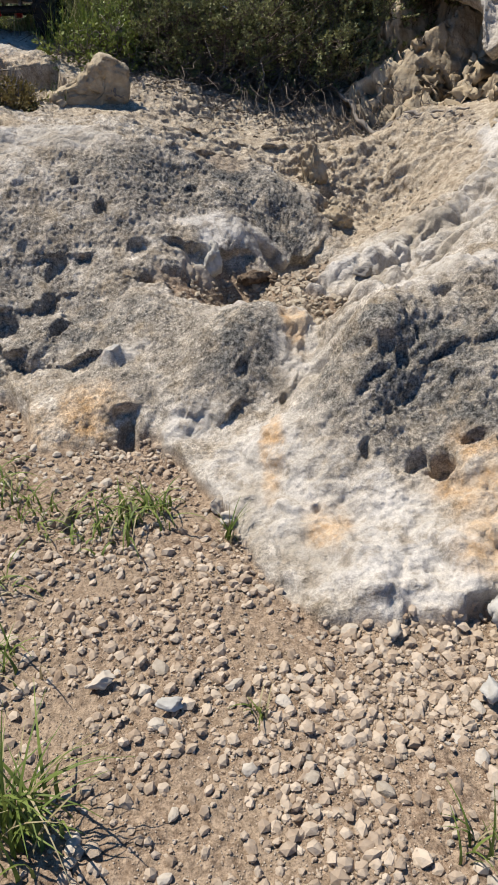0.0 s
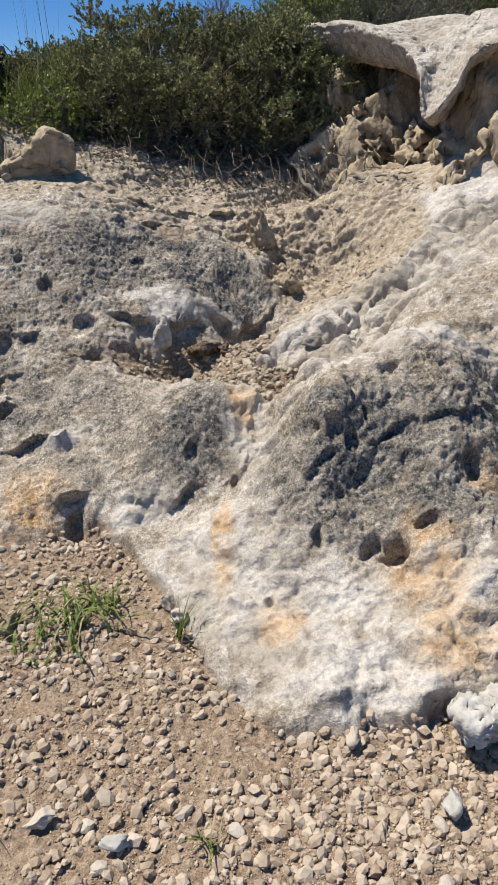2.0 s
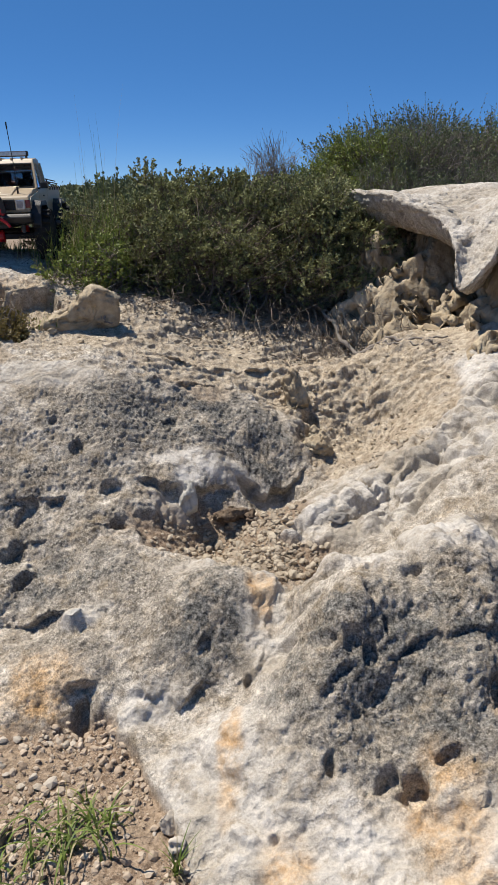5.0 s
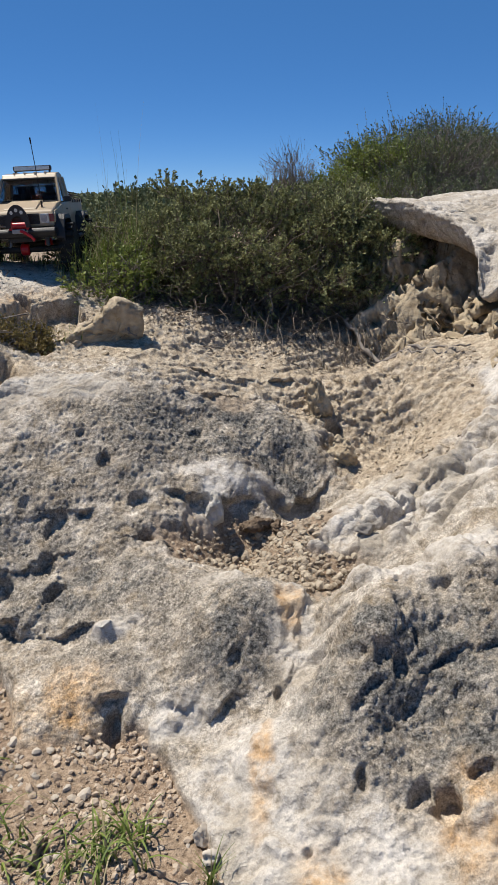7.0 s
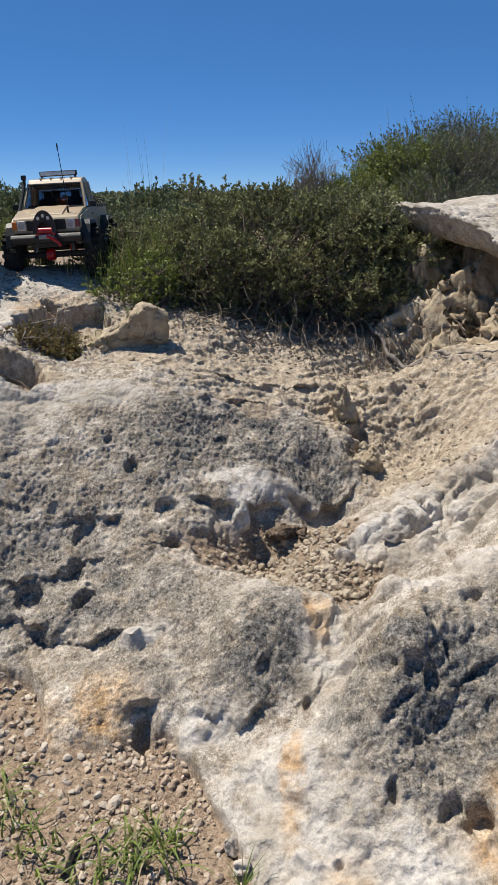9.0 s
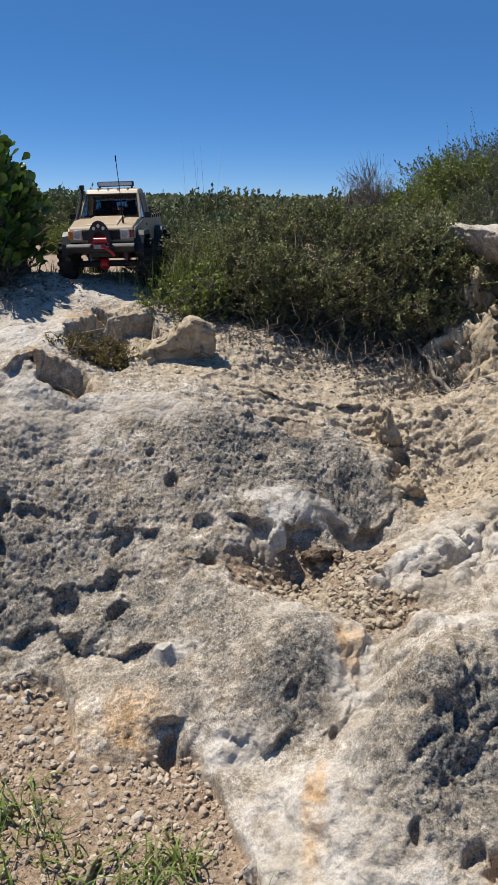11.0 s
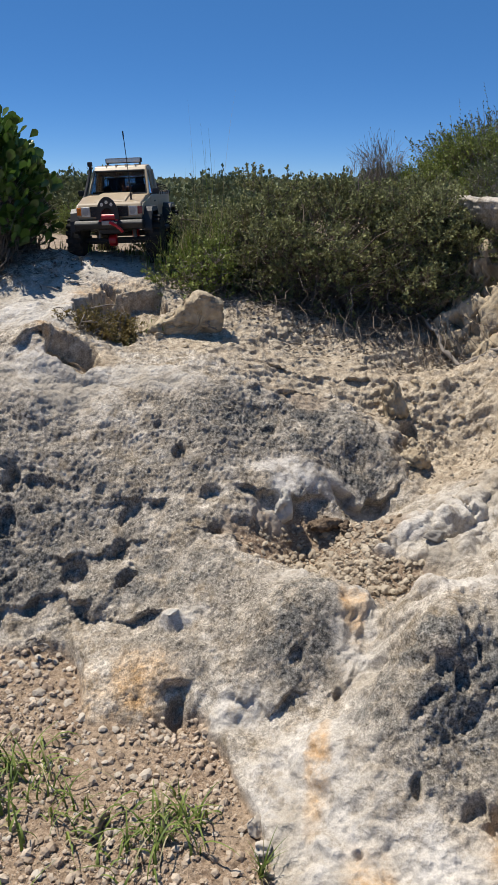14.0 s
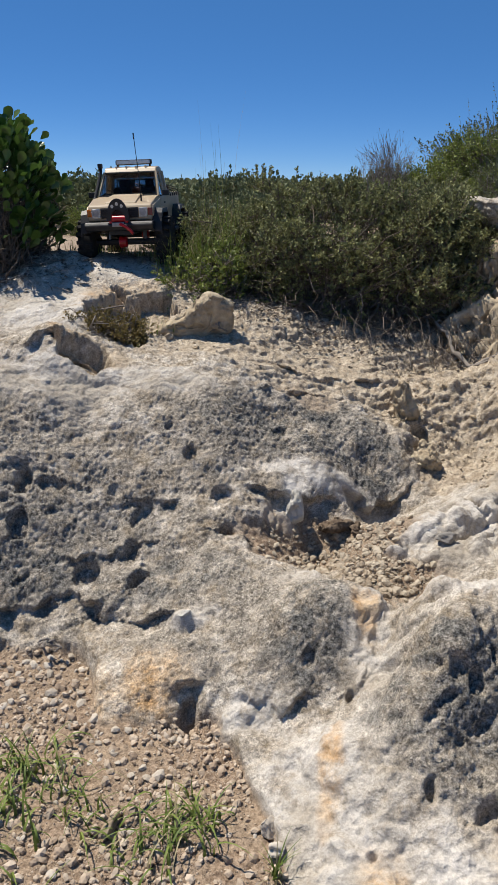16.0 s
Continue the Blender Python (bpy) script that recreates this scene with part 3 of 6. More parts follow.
def ground_at(x, y):
    """Heights of the ground at places of the plan."""
    p = ground_points(np.atleast_1d(np.asarray(x, float)), np.atleast_1d(np.asarray(y, float)))[0]
    return p[:, 2]


def grain3(p, freq, seed=0):
    """Cheap noise in space, from three turned sheets."""
    q = p * freq
    return (grain(q[:, 0] + 0.35 * q[:, 2], q[:, 1] - 0.2 * q[:, 2], seed) + grain(q[:, 1] + 5.2, q[:, 2] + 0.3 * q[:, 0], seed + 1)
            + grain(q[:, 2] - 3.1, q[:, 0] + 0.25 * q[:, 1], seed + 2)) * 0.62


def sculpt(me, amount, freq, octaves=4, seed=0, gain=0.5, hollow=0.0, weight=1.0):
    """Pushes a mesh's points along their normals by layered noise."""
    n = len(me.vertices)
    p, nr = np.empty(n * 3), np.empty(n * 3)
    me.vertices.foreach_get("co", p)
    me.vertex_normals.foreach_get("vector", nr)
    p, nr = p.reshape(-1, 3), nr.reshape(-1, 3)
    d = 0.0
    for k in range(octaves):
        g = grain3(p, freq * 2.05**k, seed + 10 * k)
        d = d + gain**k * (g if not hollow else (1 - hollow) * g + hollow * (0.35 - 1.4 * np.abs(g)))
    p = p + nr * (amount * d * weight)[:, None]
    me.vertices.foreach_set("co", p.ravel())
    me.update()


def pock(me, depth, freq, lo=0.16, hi=0.26, seed=0):
    """Sinks sharp-edged holes into a mesh."""
    n = len(me.vertices)
    p, nr = np.empty(n * 3), np.empty(n * 3)
    me.vertices.foreach_get("co", p)
    me.vertex_normals.foreach_get("vector", nr)
    p, nr = p.reshape(-1, 3), nr.reshape(-1, 3)
    g = grain3(p, freq, seed) + 0.35 * grain3(p, freq * 2.7, seed + 3)
    me.vertices.foreach_set("co", (p - nr * (depth * smooth(g, lo, hi))[:, None]).ravel())
    me.update()


def through_points(c, n):
    """A smooth line through control points, n samples."""
    c = np.asarray(c, float)
    v = np.linspace(0, len(c) - 1, n)
    i = np.clip(v.astype(int), 0, len(c) - 2)
    t = (v - i).reshape((-1,) + (1,) * (c.ndim - 1))
    c = np.concatenate([2 * c[:1] - c[1:2], c, 2 * c[-1:] - c[-2:-1]])
    a, b, d, e = c[i], c[i + 1], c[i + 2], c[i + 3]
    return 0.5 * (2 * b + (d - a) * t + (2 * a - 5 * b + 4 * d - e) * t**2 + (3 * b - a - 3 * d + e) * t**3)


def bank_height(x, y):
    """The crumbling bank: a steep knobbly front, the cave floor, the back wall, and a thin rib that climbs to the cap."""
    foot = np.interp(x, [0.40, 0.44, 0.47, 0.53, 0.58, 0.62, 0.70, 1.3], [1.54, 1.43, 1.365, 1.315, 1.25, 1.17, 1.08, 1.0])
    t = y - foot + 0.03 * layered(x, y, 13.0, 3, 141)
    left = smooth(x, 0.415, 0.48)
    base = large_form(x, y) - 0.025
    z = base + (0.315 + 0.045 * smooth(x, 0.52, 0.58) - base) * left * smooth(t, -0.02, 0.075) + 0.06 * smooth(x, 0.60, 0.70) * smooth(t, 0.0, 0.09)
    z = z + 0.165 * smooth(t, 0.27, 0.34) * smooth(x, 0.50, 0.60) + 0.11 * smooth(x, 0.62, 0.68) * smooth(t, 0.03, 0.11)
    for a, b in (((0.425, 1.455, 0.345), (0.54, 1.405, 0.438)), ((0.54, 1.405, 0.438), (0.66, 1.44, 0.50)), ((0.50, 1.355, 0.325), (0.545, 1.36, 0.372)),
                 ((0.555, 1.30, 0.33), (0.60, 1.32, 0.40)), ((0.60, 1.21, 0.36), (0.70, 1.24, 0.43)), ((0.61, 1.13, 0.36), (0.71, 1.12, 0.485)), ((0.455, 1.53, 0.42), (0.50, 1.49, 0.47)), ((0.50, 1.49, 0.47), (0.56, 1.56, 0.53))):
        ux, uy = b[0] - a[0], b[1] - a[1]
        k = np.clip(((x - a[0]) * ux + (y - a[1]) * uy) / (ux * ux + uy * uy), 0, 1)
        away = y - a[1] - k * uy
        off = np.hypot(x - a[0] - k * ux, away) * np.where(away < 0, 1.25, 0.75)
        z = np.maximum(z, a[2] + k * (b[2] - a[2]) - 2.0 * np.maximum(0, off - 0.006))
    return base + (np.minimum(z, 0.53) - base) * (1 - smooth(x, 0.95, 1.15)) * (1 - smooth(y, 1.60, 1.70))


def make_outcrop():
    """A hollowed bank of limestone with a pale cap that hangs over a cave."""
    rock = tagged(new("limestone_outcrop"), "hollowed tan limestone bank with pale cap over a small cave", "rock")
    rock.location = (0.6, 1.3, 0.25)
    nu, nv = 330, 380
    x, y = np.meshgrid(0.40 + 0.9 * np.linspace(0, 1, nu) ** 1.7, 1.02 + 0.72 * np.linspace(0, 1, nv))
    x, y = x.ravel(), y.ravel()
    me = build("bank", np.stack([x, y, bank_height(x, y)], 1), sheet_faces(nu, nv))
    sculpt(me, 0.016, 10.0, 3, 5, 0.5, 0.3)
    pock(me, 0.030, 14.0, 0.12, 0.24, 61)
    pock(me, 0.012, 34.0, 0.15, 0.25, 71)
    sculpt(me, 0.006, 48.0, 4, 105, 0.7, 0.35)
    me.transform(Matrix.Translation(-rock.location))
    hang(new("bank", me), TAN_BANK, rock)["label"] = "tan crumbling cave wall"
    # the cap: its rim runs from behind, comes forward and down to a hanging tip, and goes on along the bank
    rim = through_points(((0.43, 1.80, 0.54), (0.465, 1.60, 0.555), (0.500, 1.47, 0.554), (0.535, 1.375, 0.534), (0.566, 1.305, 0.508), (0.562, 1.235, 0.474), (0.557, 1.184, 0.408), (0.600, 1.172, 0.455), (0.640, 1.160, 0.512), (0.78, 1.10, 0.530), (1.15, 1.06, 0.51), (1.40, 1.25, 0.27)), 360)
    inward = through_points(((1.0, 0.1), (1.0, 0.15), (0.95, 0.3), (0.85, 0.5), (0.75, 0.66), (0.70, 0.71), (0.65, 0.76), (0.55, 0.83), (0.4, 0.92), (0.15, 0.99), (-0.2, 0.98), (-0.7, 0.7)), 360)
    drop = through_points((0.05, 0.055, 0.055, 0.048, 0.034, 0.02, 0.008, 0.008, 0.012, 0.02, 0.02, 0.02), 360)
    crest = through_points((0.555, 0.568, 0.570, 0.562, 0.556, 0.552, 0.554, 0.558, 0.56, 0.564, 0.53, 0.28), 360)
    rows = []
    for reach, height in ((0.26, "roof"), (0.12, "roof"), (0.040, "lip"), (0.0, "nose"), (0.008, "brow"), (0.075, "slope"), (0.17, "crest"), (0.36, "crest"), (0.64, "back")):
        z = {"roof": rim[:, 2] - drop * 0.7, "lip": rim[:, 2] - drop, "nose": rim[:, 2], "brow": rim[:, 2] + 0.012,
             "slope": rim[:, 2] * 0.45 + crest * 0.55, "crest": crest, "back": np.full(360, 0.33)}[height]
        rows.append(np.column_stack([rim[:, :2] + inward * reach, np.maximum(z, np.minimum(0.40, crest - 0.02) - 0.08 * (height == "back"))]))
    p = through_points(np.array(rows), 230)
    me = build("cap", p.reshape(-1, 3), sheet_faces(360, 230))
    sculpt(me, 0.009, 8.0, 2, 15, 0.5, 0.2)
    pock(me, 0.007, 26.0, 0.2, 0.32, 62)
    sculpt(me, 0.005, 20.0, 3, 115, 0.6, 0.3)
    sculpt(me, 0.005, 60.0, 3, 215, 0.75, 0.3)
    q = np.empty(len(me.vertices) * 3)
    me.vertices.foreach_get("co", q)
    q = q.reshape(-1, 3)
    row = np.repeat(np.linspace(0, 8, 230), 360)
    inside = 1 - smooth(row, 1.6, 2.6)
    for key, v in (("soil", 0.8 * inside), ("tan", inside), ("white", 0.8 * smooth(row, 2.0, 3.0)), ("ochre", 0.5 * inside),
                   ("grey", 0.55 * smooth(grain3(q, 10, 44), -0.1, 0.25) * (1 - inside))):
        mask(me, key, v)
    me.transform(Matrix.Translation(-rock.location))
    hang(new("cap", me), LIMESTONE, rock)["label"] = "pale smooth overhanging cap"


make_outcrop()
# ---------------------------------------------------------------- plants
def leaves(points, ways, ups, length, width, fold=0.25):
    """Pointed, lightly folded leaves: arrays of points, directions and up vectors."""
    ways = ways / np.linalg.norm(ways, axis=1, keepdims=True)
    side = np.cross(ways, ups)
    side /= np.linalg.norm(side, axis=1, keepdims=True) + 1e-9
    up = np.cross(side, ways)
    length, width = np.asarray(length).reshape(-1, 1), np.asarray(width).reshape(-1, 1)
    mid = points + ways * length * 0.55
    lift = up * width * fold
    v = np.stack([points, mid + side * width + lift, points + ways * length, mid - side * width + lift], 1).reshape(-1, 3)
    k = np.arange(len(points))[:, None] * 4
    return v, np.concatenate([k + [0, 1, 2], k + [0, 2, 3]])


def tubes(paths, radii, sides=4):
    """Tapered tubes round arrays of paths (n, k, 3) with radii (n, k)."""
    n, k, _ = paths.shape
    t = np.gradient(paths, axis=1)
    t /= np.linalg.norm(t, axis=2, keepdims=True) + 1e-9
    ref = np.where(np.abs(t[..., 2:]) > 0.9, np.array([1.0, 0, 0]), np.array([0, 0, 1.0]))
    a = np.cross(t, ref)
    a /= np.linalg.norm(a, axis=2, keepdims=True) + 1e-9
    b = np.cross(t, a)
    w = np.arange(sides) * 2 * np.pi / sides
    ring = a[:, :, None] * np.cos(w)[:, None] + b[:, :, None] * np.sin(w)[:, None]
    v = (paths[:, :, None] + ring * radii[:, :, None, None]).reshape(-1, 3)
    base = np.arange(n)[:, None, None] * k * sides + np.arange(k - 1)[:, None] * sides
    s = np.arange(sides)
    f = np.stack([base + s, base + (s + 1) % sides, base + sides + (s + 1) % sides, base + sides + s], -1).reshape(-1, 4)
    return v, f


def rand_dirs(rng, n):
    d = rng.normal(size=(n, 3))
    return d / np.linalg.norm(d, axis=1, keepdims=True)


def make_shrub(name, label, centre, half, turn, seed, sprigs, leaf, twigs=500, leaf_len=0.007, leaf_wide=0.0014, per=14,
               sprig_len=0.035, leaf_mat=None, twig_mat=None, low=-0.55, shaggy=0.35, tips=30, skirt=0, clump=0.0):
    """A shrub: twiggy branches from the ground and a crown of many small leaves in sprigs."""
    rng = np.random.default_rng(seed)
    c, half = np.array(centre), np.array(half)
    root = tagged(new(name), label, "shrub")
    root.location = (c[0], c[1], c[2] + low * half[2])
    cs, sn = math.cos(radians(turn)), math.sin(radians(turn))

    def place(d, r):
        lump = 1 + shaggy * grain3(d, 2.3, seed) + 0.5 * shaggy * grain3(d, 6.0, seed + 4)
        q = d * half * (r * lump)[:, None]
        return np.stack([q[:, 0] * cs - q[:, 1] * sn, q[:, 0] * sn + q[:, 1] * cs, q[:, 2]], 1) + c

    d = rand_dirs(rng, sprigs * 3)
    d = d[d[:, 2] > low][:sprigs]
    r = 1 - 0.55 * rng.random(len(d)) ** 1.7
    p = place(d, r)
    full = (grain3(p, 15.0, seed + 8) > -0.04) | (r < 0.62)  # gaps between the clumps
    d, r, p = d[full], r[full], p[full]
    way = (p - c) / half
    way = way / np.linalg.norm(way, axis=1, keepdims=True) + np.array([0, 0, 0.75]) + 0.55 * rand_dirs(rng, len(d))
    way /= np.linalg.norm(way, axis=1, keepdims=True)
    sl = sprig_len * (0.5 + rng.random(len(d)))
    if clump:  # leaves gather in tight heads with dark gaps between them
        heads = max(24, len(d) // 26)
        hd = rand_dirs(rng, heads * 4)
        hd = hd[hd[:, 2] > low][:heads]
        hp = place(hd, 1 - 0.34 * rng.random(len(hd)) ** 1.6)
        pick = rng.integers(0, len(hd), len(d))
        off = rand_dirs(rng, len(d)) * np.array([1, 1, 0.85])
        body = rng.random(len(d)) > 0.10
        p = np.where(body[:, None], hp[pick] + off * (clump * (0.55 + 0.8 * rng.random(len(hd)))[pick] * rng.random(len(d)) ** 0.45)[:, None], p)
        way = np.where(body[:, None], off + 0.45 * hd[pick] + np.array([0, 0, 0.45]) + 0.35 * rand_dirs(rng, len(d)), way)
        way /= np.linalg.norm(way, axis=1, keepdims=True)
    if tips:
        sl[:tips] *= 2.2
        p[:tips] = place(d[:tips], np.full(tips, 0.98))
    # leaves spiral up each sprig
    t = np.linspace(0.15, 1.0, per)
    pts = p[:, None] + way[:, None] * (sl[:, None] * t)[:, :, None]
    out = rand_dirs(rng, len(d) * per).reshape(len(d), per, 3)
    lw = way[:, None] * 0.75 + out * 0.8
    size = (0.6 + 0.8 * rng.random((len(d), per))).ravel()
    v, f = leaves(pts.reshape(-1, 3), lw.reshape(-1, 3), rand_dirs(rng, len(d) * per), leaf_len * size, leaf_wide * size)
    crown = hang(new("crown", build("crown", v - np.array(root.location), f, False)), leaf_mat or leaf, root)
    # sprig stems and branches
    ends = p + way * sl[:, None]
    stems = np.stack([p - way * sl[:, None] * 0.5, p, ends], 1)
    v1, f1 = tubes(stems, np.tile([0.0007, 0.0006, 0.0003], (len(d), 1)), 3)
    pick = rng.integers(0, len(d), twigs)
    foot = np.stack([c[0] + half[0] * 0.75 * rng.uniform(-1, 1, twigs) * cs, c[1] + half[0] * 0.75 * rng.uniform(-1, 1, twigs) * sn + half[1] * 0.5 * rng.uniform(-1, 1, twigs)], 1)
    foot = np.column_stack([foot, ground_at(foot[:, 0], foot[:, 1]) - 0.01])
    foot = foot * 0.6 + 0.4 * np.column_stack([p[pick][:, :2], ground_at(p[pick][:, 0], p[pick][:, 1])])
    s = np.linspace(0, 1, 7)[None, :, None]
    path = foot[:, None] * (1 - s) + p[pick][:, None] * s
    bow = rand_dirs(rng, twigs)[:, None] * (s * (1 - s)) * 0.16
    path = path + bow + 0.012 * rng.normal(size=path.shape) * np.sin(np.pi * s)
    v2, f2 = tubes(path, np.linspace(1, 0.3, 7)[None] * (0.0010 + 0.0016 * rng.random((twigs, 1)) ** 3), 4)
    wood = hang(new("branch_tangle", build("branch_tangle", v2 - np.array(root.location), f2)), twig_mat or TWIG_GREY, root)
    fine = hang(new("sprig_wood", build("sprig_wood", v1 - np.array(root.location), f1)), twig_mat or TWIG, root)
    if skirt:  # dead twigs that spread over the ground in front
        a = rng.uniform(-1, 1, skirt)
        start = np.stack([c[0] + half[0] * 0.85 * a * cs, c[1] + half[0] * 0.85 * a * sn - 0.5 * half[1], np.full(skirt, c[2] - 0.02)], 1)
        start[:, 2] -= 0.09 * rng.random(skirt)
        end = start + np.stack([0.07 * rng.normal(size=skirt), -half[1] * rng.uniform(0.35, 1.0, skirt), np.zeros(skirt)], 1)
        end[:, 2] = ground_at(end[:, 0], end[:, 1]) + 0.004 + 0.05 * rng.random(skirt) ** 2
        path = start[:, None] * (1 - s) + end[:, None] * s + rand_dirs(rng, skirt)[:, None] * (s * (1 - s)) * 0.10 + 0.006 * rng.normal(size=(skirt, 7, 3))
        path[:, :, 2] = np.maximum(path[:, :, 2], ground_at(path[:, :, 0].ravel(), path[:, :, 1].ravel()).reshape(skirt, 7) + 0.002)
        v3, f3 = tubes(path, np.linspace(1, 0.3, 7)[None] * (0.0011 + 0.0014 * rng.random((skirt, 1)) ** 2), 4)
        hang(new("dry_underwood", build("dry_underwood", v3 - np.array(root.location), f3)), TWIG, root)["kind"] = "stuff"
    for ob in (crown, wood, fine):
        ob["kind"] = "stuff"
    return root


make_shrub("coastal_shrub", "small grey-green shrub leaning on the rock outcrop", (0.405, 1.60, 0.415), (0.125, 0.105, 0.155), -20, 13, 4600, LEAF, 320, 0.0055, 0.0017, 12, 0.026, low=-0.8, shaggy=0.4, tips=8, clump=0.024)
make_shrub("coastal_shrub", "low yellow-green shrub at the edge of the shelf", (-0.07, 1.67, 0.365), (0.13, 0.10, 0.085), 0, 17, 1300, LEAF_FRESH, 160, 0.0075, 0.0022, 12, 0.025, low=-0.7, shaggy=0.5, tips=8, clump=0.022)
shrub = make_shrub("coastal_shrub", "dense grey-green coastal shrub with dry twigs on the rock shelf", (0.215, 1.765, 0.41), (0.46, 0.22, 0.178), -24, 11,
                   21000, LEAF, 1300, 0.0060, 0.0021, 12, 0.016, twig_mat=TWIG, low=-0.75, shaggy=0.5, tips=40, skirt=420, clump=0.026)


LEAF_RUST = varied("rust_leaf", (0.10, 0.09, 0.03), (0.36, 0.26, 0.09), 40, 0.6, 0, 0, 1, "island", 0.35, 0.2)
make_shrub("ground_plant", "low olive and rust-coloured plant in a hollow of the rock shelf", (-0.275, 1.375, 0.322), (0.075, 0.045, 0.028), -25, 19, 700, LEAF_RUST, 90, 0.006, 0.0017, 10, 0.012, low=-0.5, shaggy=0.5, tips=6, clump=0.014)


def flat_leaves(rng, p, way, size, wide=0.36):
    """Broad rounded leaves, cupped along the midrib."""
    n = len(p)
    way = way / np.linalg.norm(way, axis=1, keepdims=True)
    side = np.cross(way, rand_dirs(rng, n))
    side /= np.linalg.norm(side, axis=1, keepdims=True)
    up = np.cross(side, way)
    shape = ((0, 0, 0), (0.3, 0.45, 0.10), (0.7, 1.0, 0.22), (0.97, 0.55, 0.10), (1.05, 0, 0), (0.97, -0.55, 0.10), (0.7, -1.0, 0.22), (0.3, -0.45, 0.10), (0.62, 0, -0.04))
    v = [p + way * (a * size)[:, None] + side * (b * wide * size)[:, None] + up * (c * wide * size)[:, None] for a, b, c in shape]
    k = np.arange(n)[:, None] * 9
    f = np.concatenate([k + [i, (i + 1) % 8, 8] for i in range(8)])
    return np.stack(v, 1).reshape(-1, 3), f


def make_broadleaf():
    """A shrub with glossy round leaves on its sunny side and a tangle of dead twigs below."""
    rng = np.random.default_rng(23)
    c, half = np.array([-0.655, 1.74, 0.51]), np.array([0.18, 0.20, 0.215])
    root = tagged(new("broadleaf_shrub"), "glossy green broad-leaved shrub over a tangle of dead twigs", "shrub")
    root.location = (c[0], c[1], 0.40)
    d = rand_dirs(rng, 2600)
    d = d[(d[:, 2] > -0.2) & (d[:, 0] + d[:, 2] * 0.55 > 0.72) & (d[:, 1] > -0.75)][:170]
    tip = c + d * half * (0.85 + 0.25 * rng.random((len(d), 1)))
    way = d + np.array([0.1, 0, 0.7])
    per = 5
    p = np.repeat(tip, per, 0) + 0.016 * rng.normal(size=(len(d) * per, 3))
    w = np.repeat(way, per, 0) + 0.7 * rand_dirs(rng, len(d) * per)
    v, f = flat_leaves(rng, p, w, 0.021 + 0.014 * rng.random(len(p)))
    hang(new("crown", build("crown", v - np.array(root.location), f)), LEAF_BIG, root)["kind"] = "stuff"
    n = 2400
    dd = rand_dirs(rng, n)
    end = c + dd * half * (0.6 + 0.5 * rng.random((n, 1)))
    foot = np.column_stack([c[0] + 0.14 * rng.uniform(-1, 1, n), c[1] + 0.15 * rng.uniform(-1, 1, n), np.full(n, 0.38)])
    s = np.linspace(0, 1, 8)[None, :, None]
    path = foot[:, None] * (1 - s) + end[:, None] * s + rand_dirs(rng, n)[:, None] * (s * (1 - s)) * 0.25 + 0.01 * rng.normal(size=(n, 8, 3))
    v, f = tubes(path, np.linspace(1, 0.35, 8)[None] * (0.0013 + 0.002 * rng.random((n, 1)) ** 2), 4)
    hang(new("branch_tangle", build("branch_tangle", v - np.array(root.location), f)), TWIG, root)["kind"] = "stuff"
    return root


make_broadleaf()

# scrub on the rise and across the plateau behind
scrub_kinds = [
    make_shrub("scrub_bush", "low grey-green scrub bush on the plateau", (-0.75, 3.6, 0.47), (0.34, 0.28, 0.10), 10, 31, 1500, LEAF_FAR, 160, 0.020, 0.006, 9, 0.05, low=-0.6, shaggy=0.6, tips=10),
    make_shrub("scrub_bush", "fresh green scrub bush on the sandy rise", (0.98, 2.98, 0.64), (0.24, 0.20, 0.115), -10, 37, 4200, LEAF_FRESH, 300, 0.0085, 0.003, 8, 0.045, low=-0.7, shaggy=0.5, tips=10),
    make_shrub("scrub_bush", "half-dead scrub bush with many bleached twigs", (1.12, 2.85, 0.66), (0.27, 0.22, 0.14), 0, 41, 950, LEAF_FAR, 1150, 0.008, 0.0028, 8, 0.04, twig_mat=TWIG_GREY, low=-0.7, shaggy=0.5, tips=6),
    make_shrub("scrub_bush", "bare dry bush of thin grey twigs against the sky", (0.548, 3.021, 0.679), (0.11, 0.09, 0.085), 0, 47, 340, LEAF_FAR, 220, 0.005, 0.0012, 2, 0.03, twig_mat=TWIG_GREY, low=-0.8, shaggy=0.5, tips=0),
]
for s in scrub_kinds:
    s["group"] = "scrub on the plateau"
rng = np.random.default_rng(5)
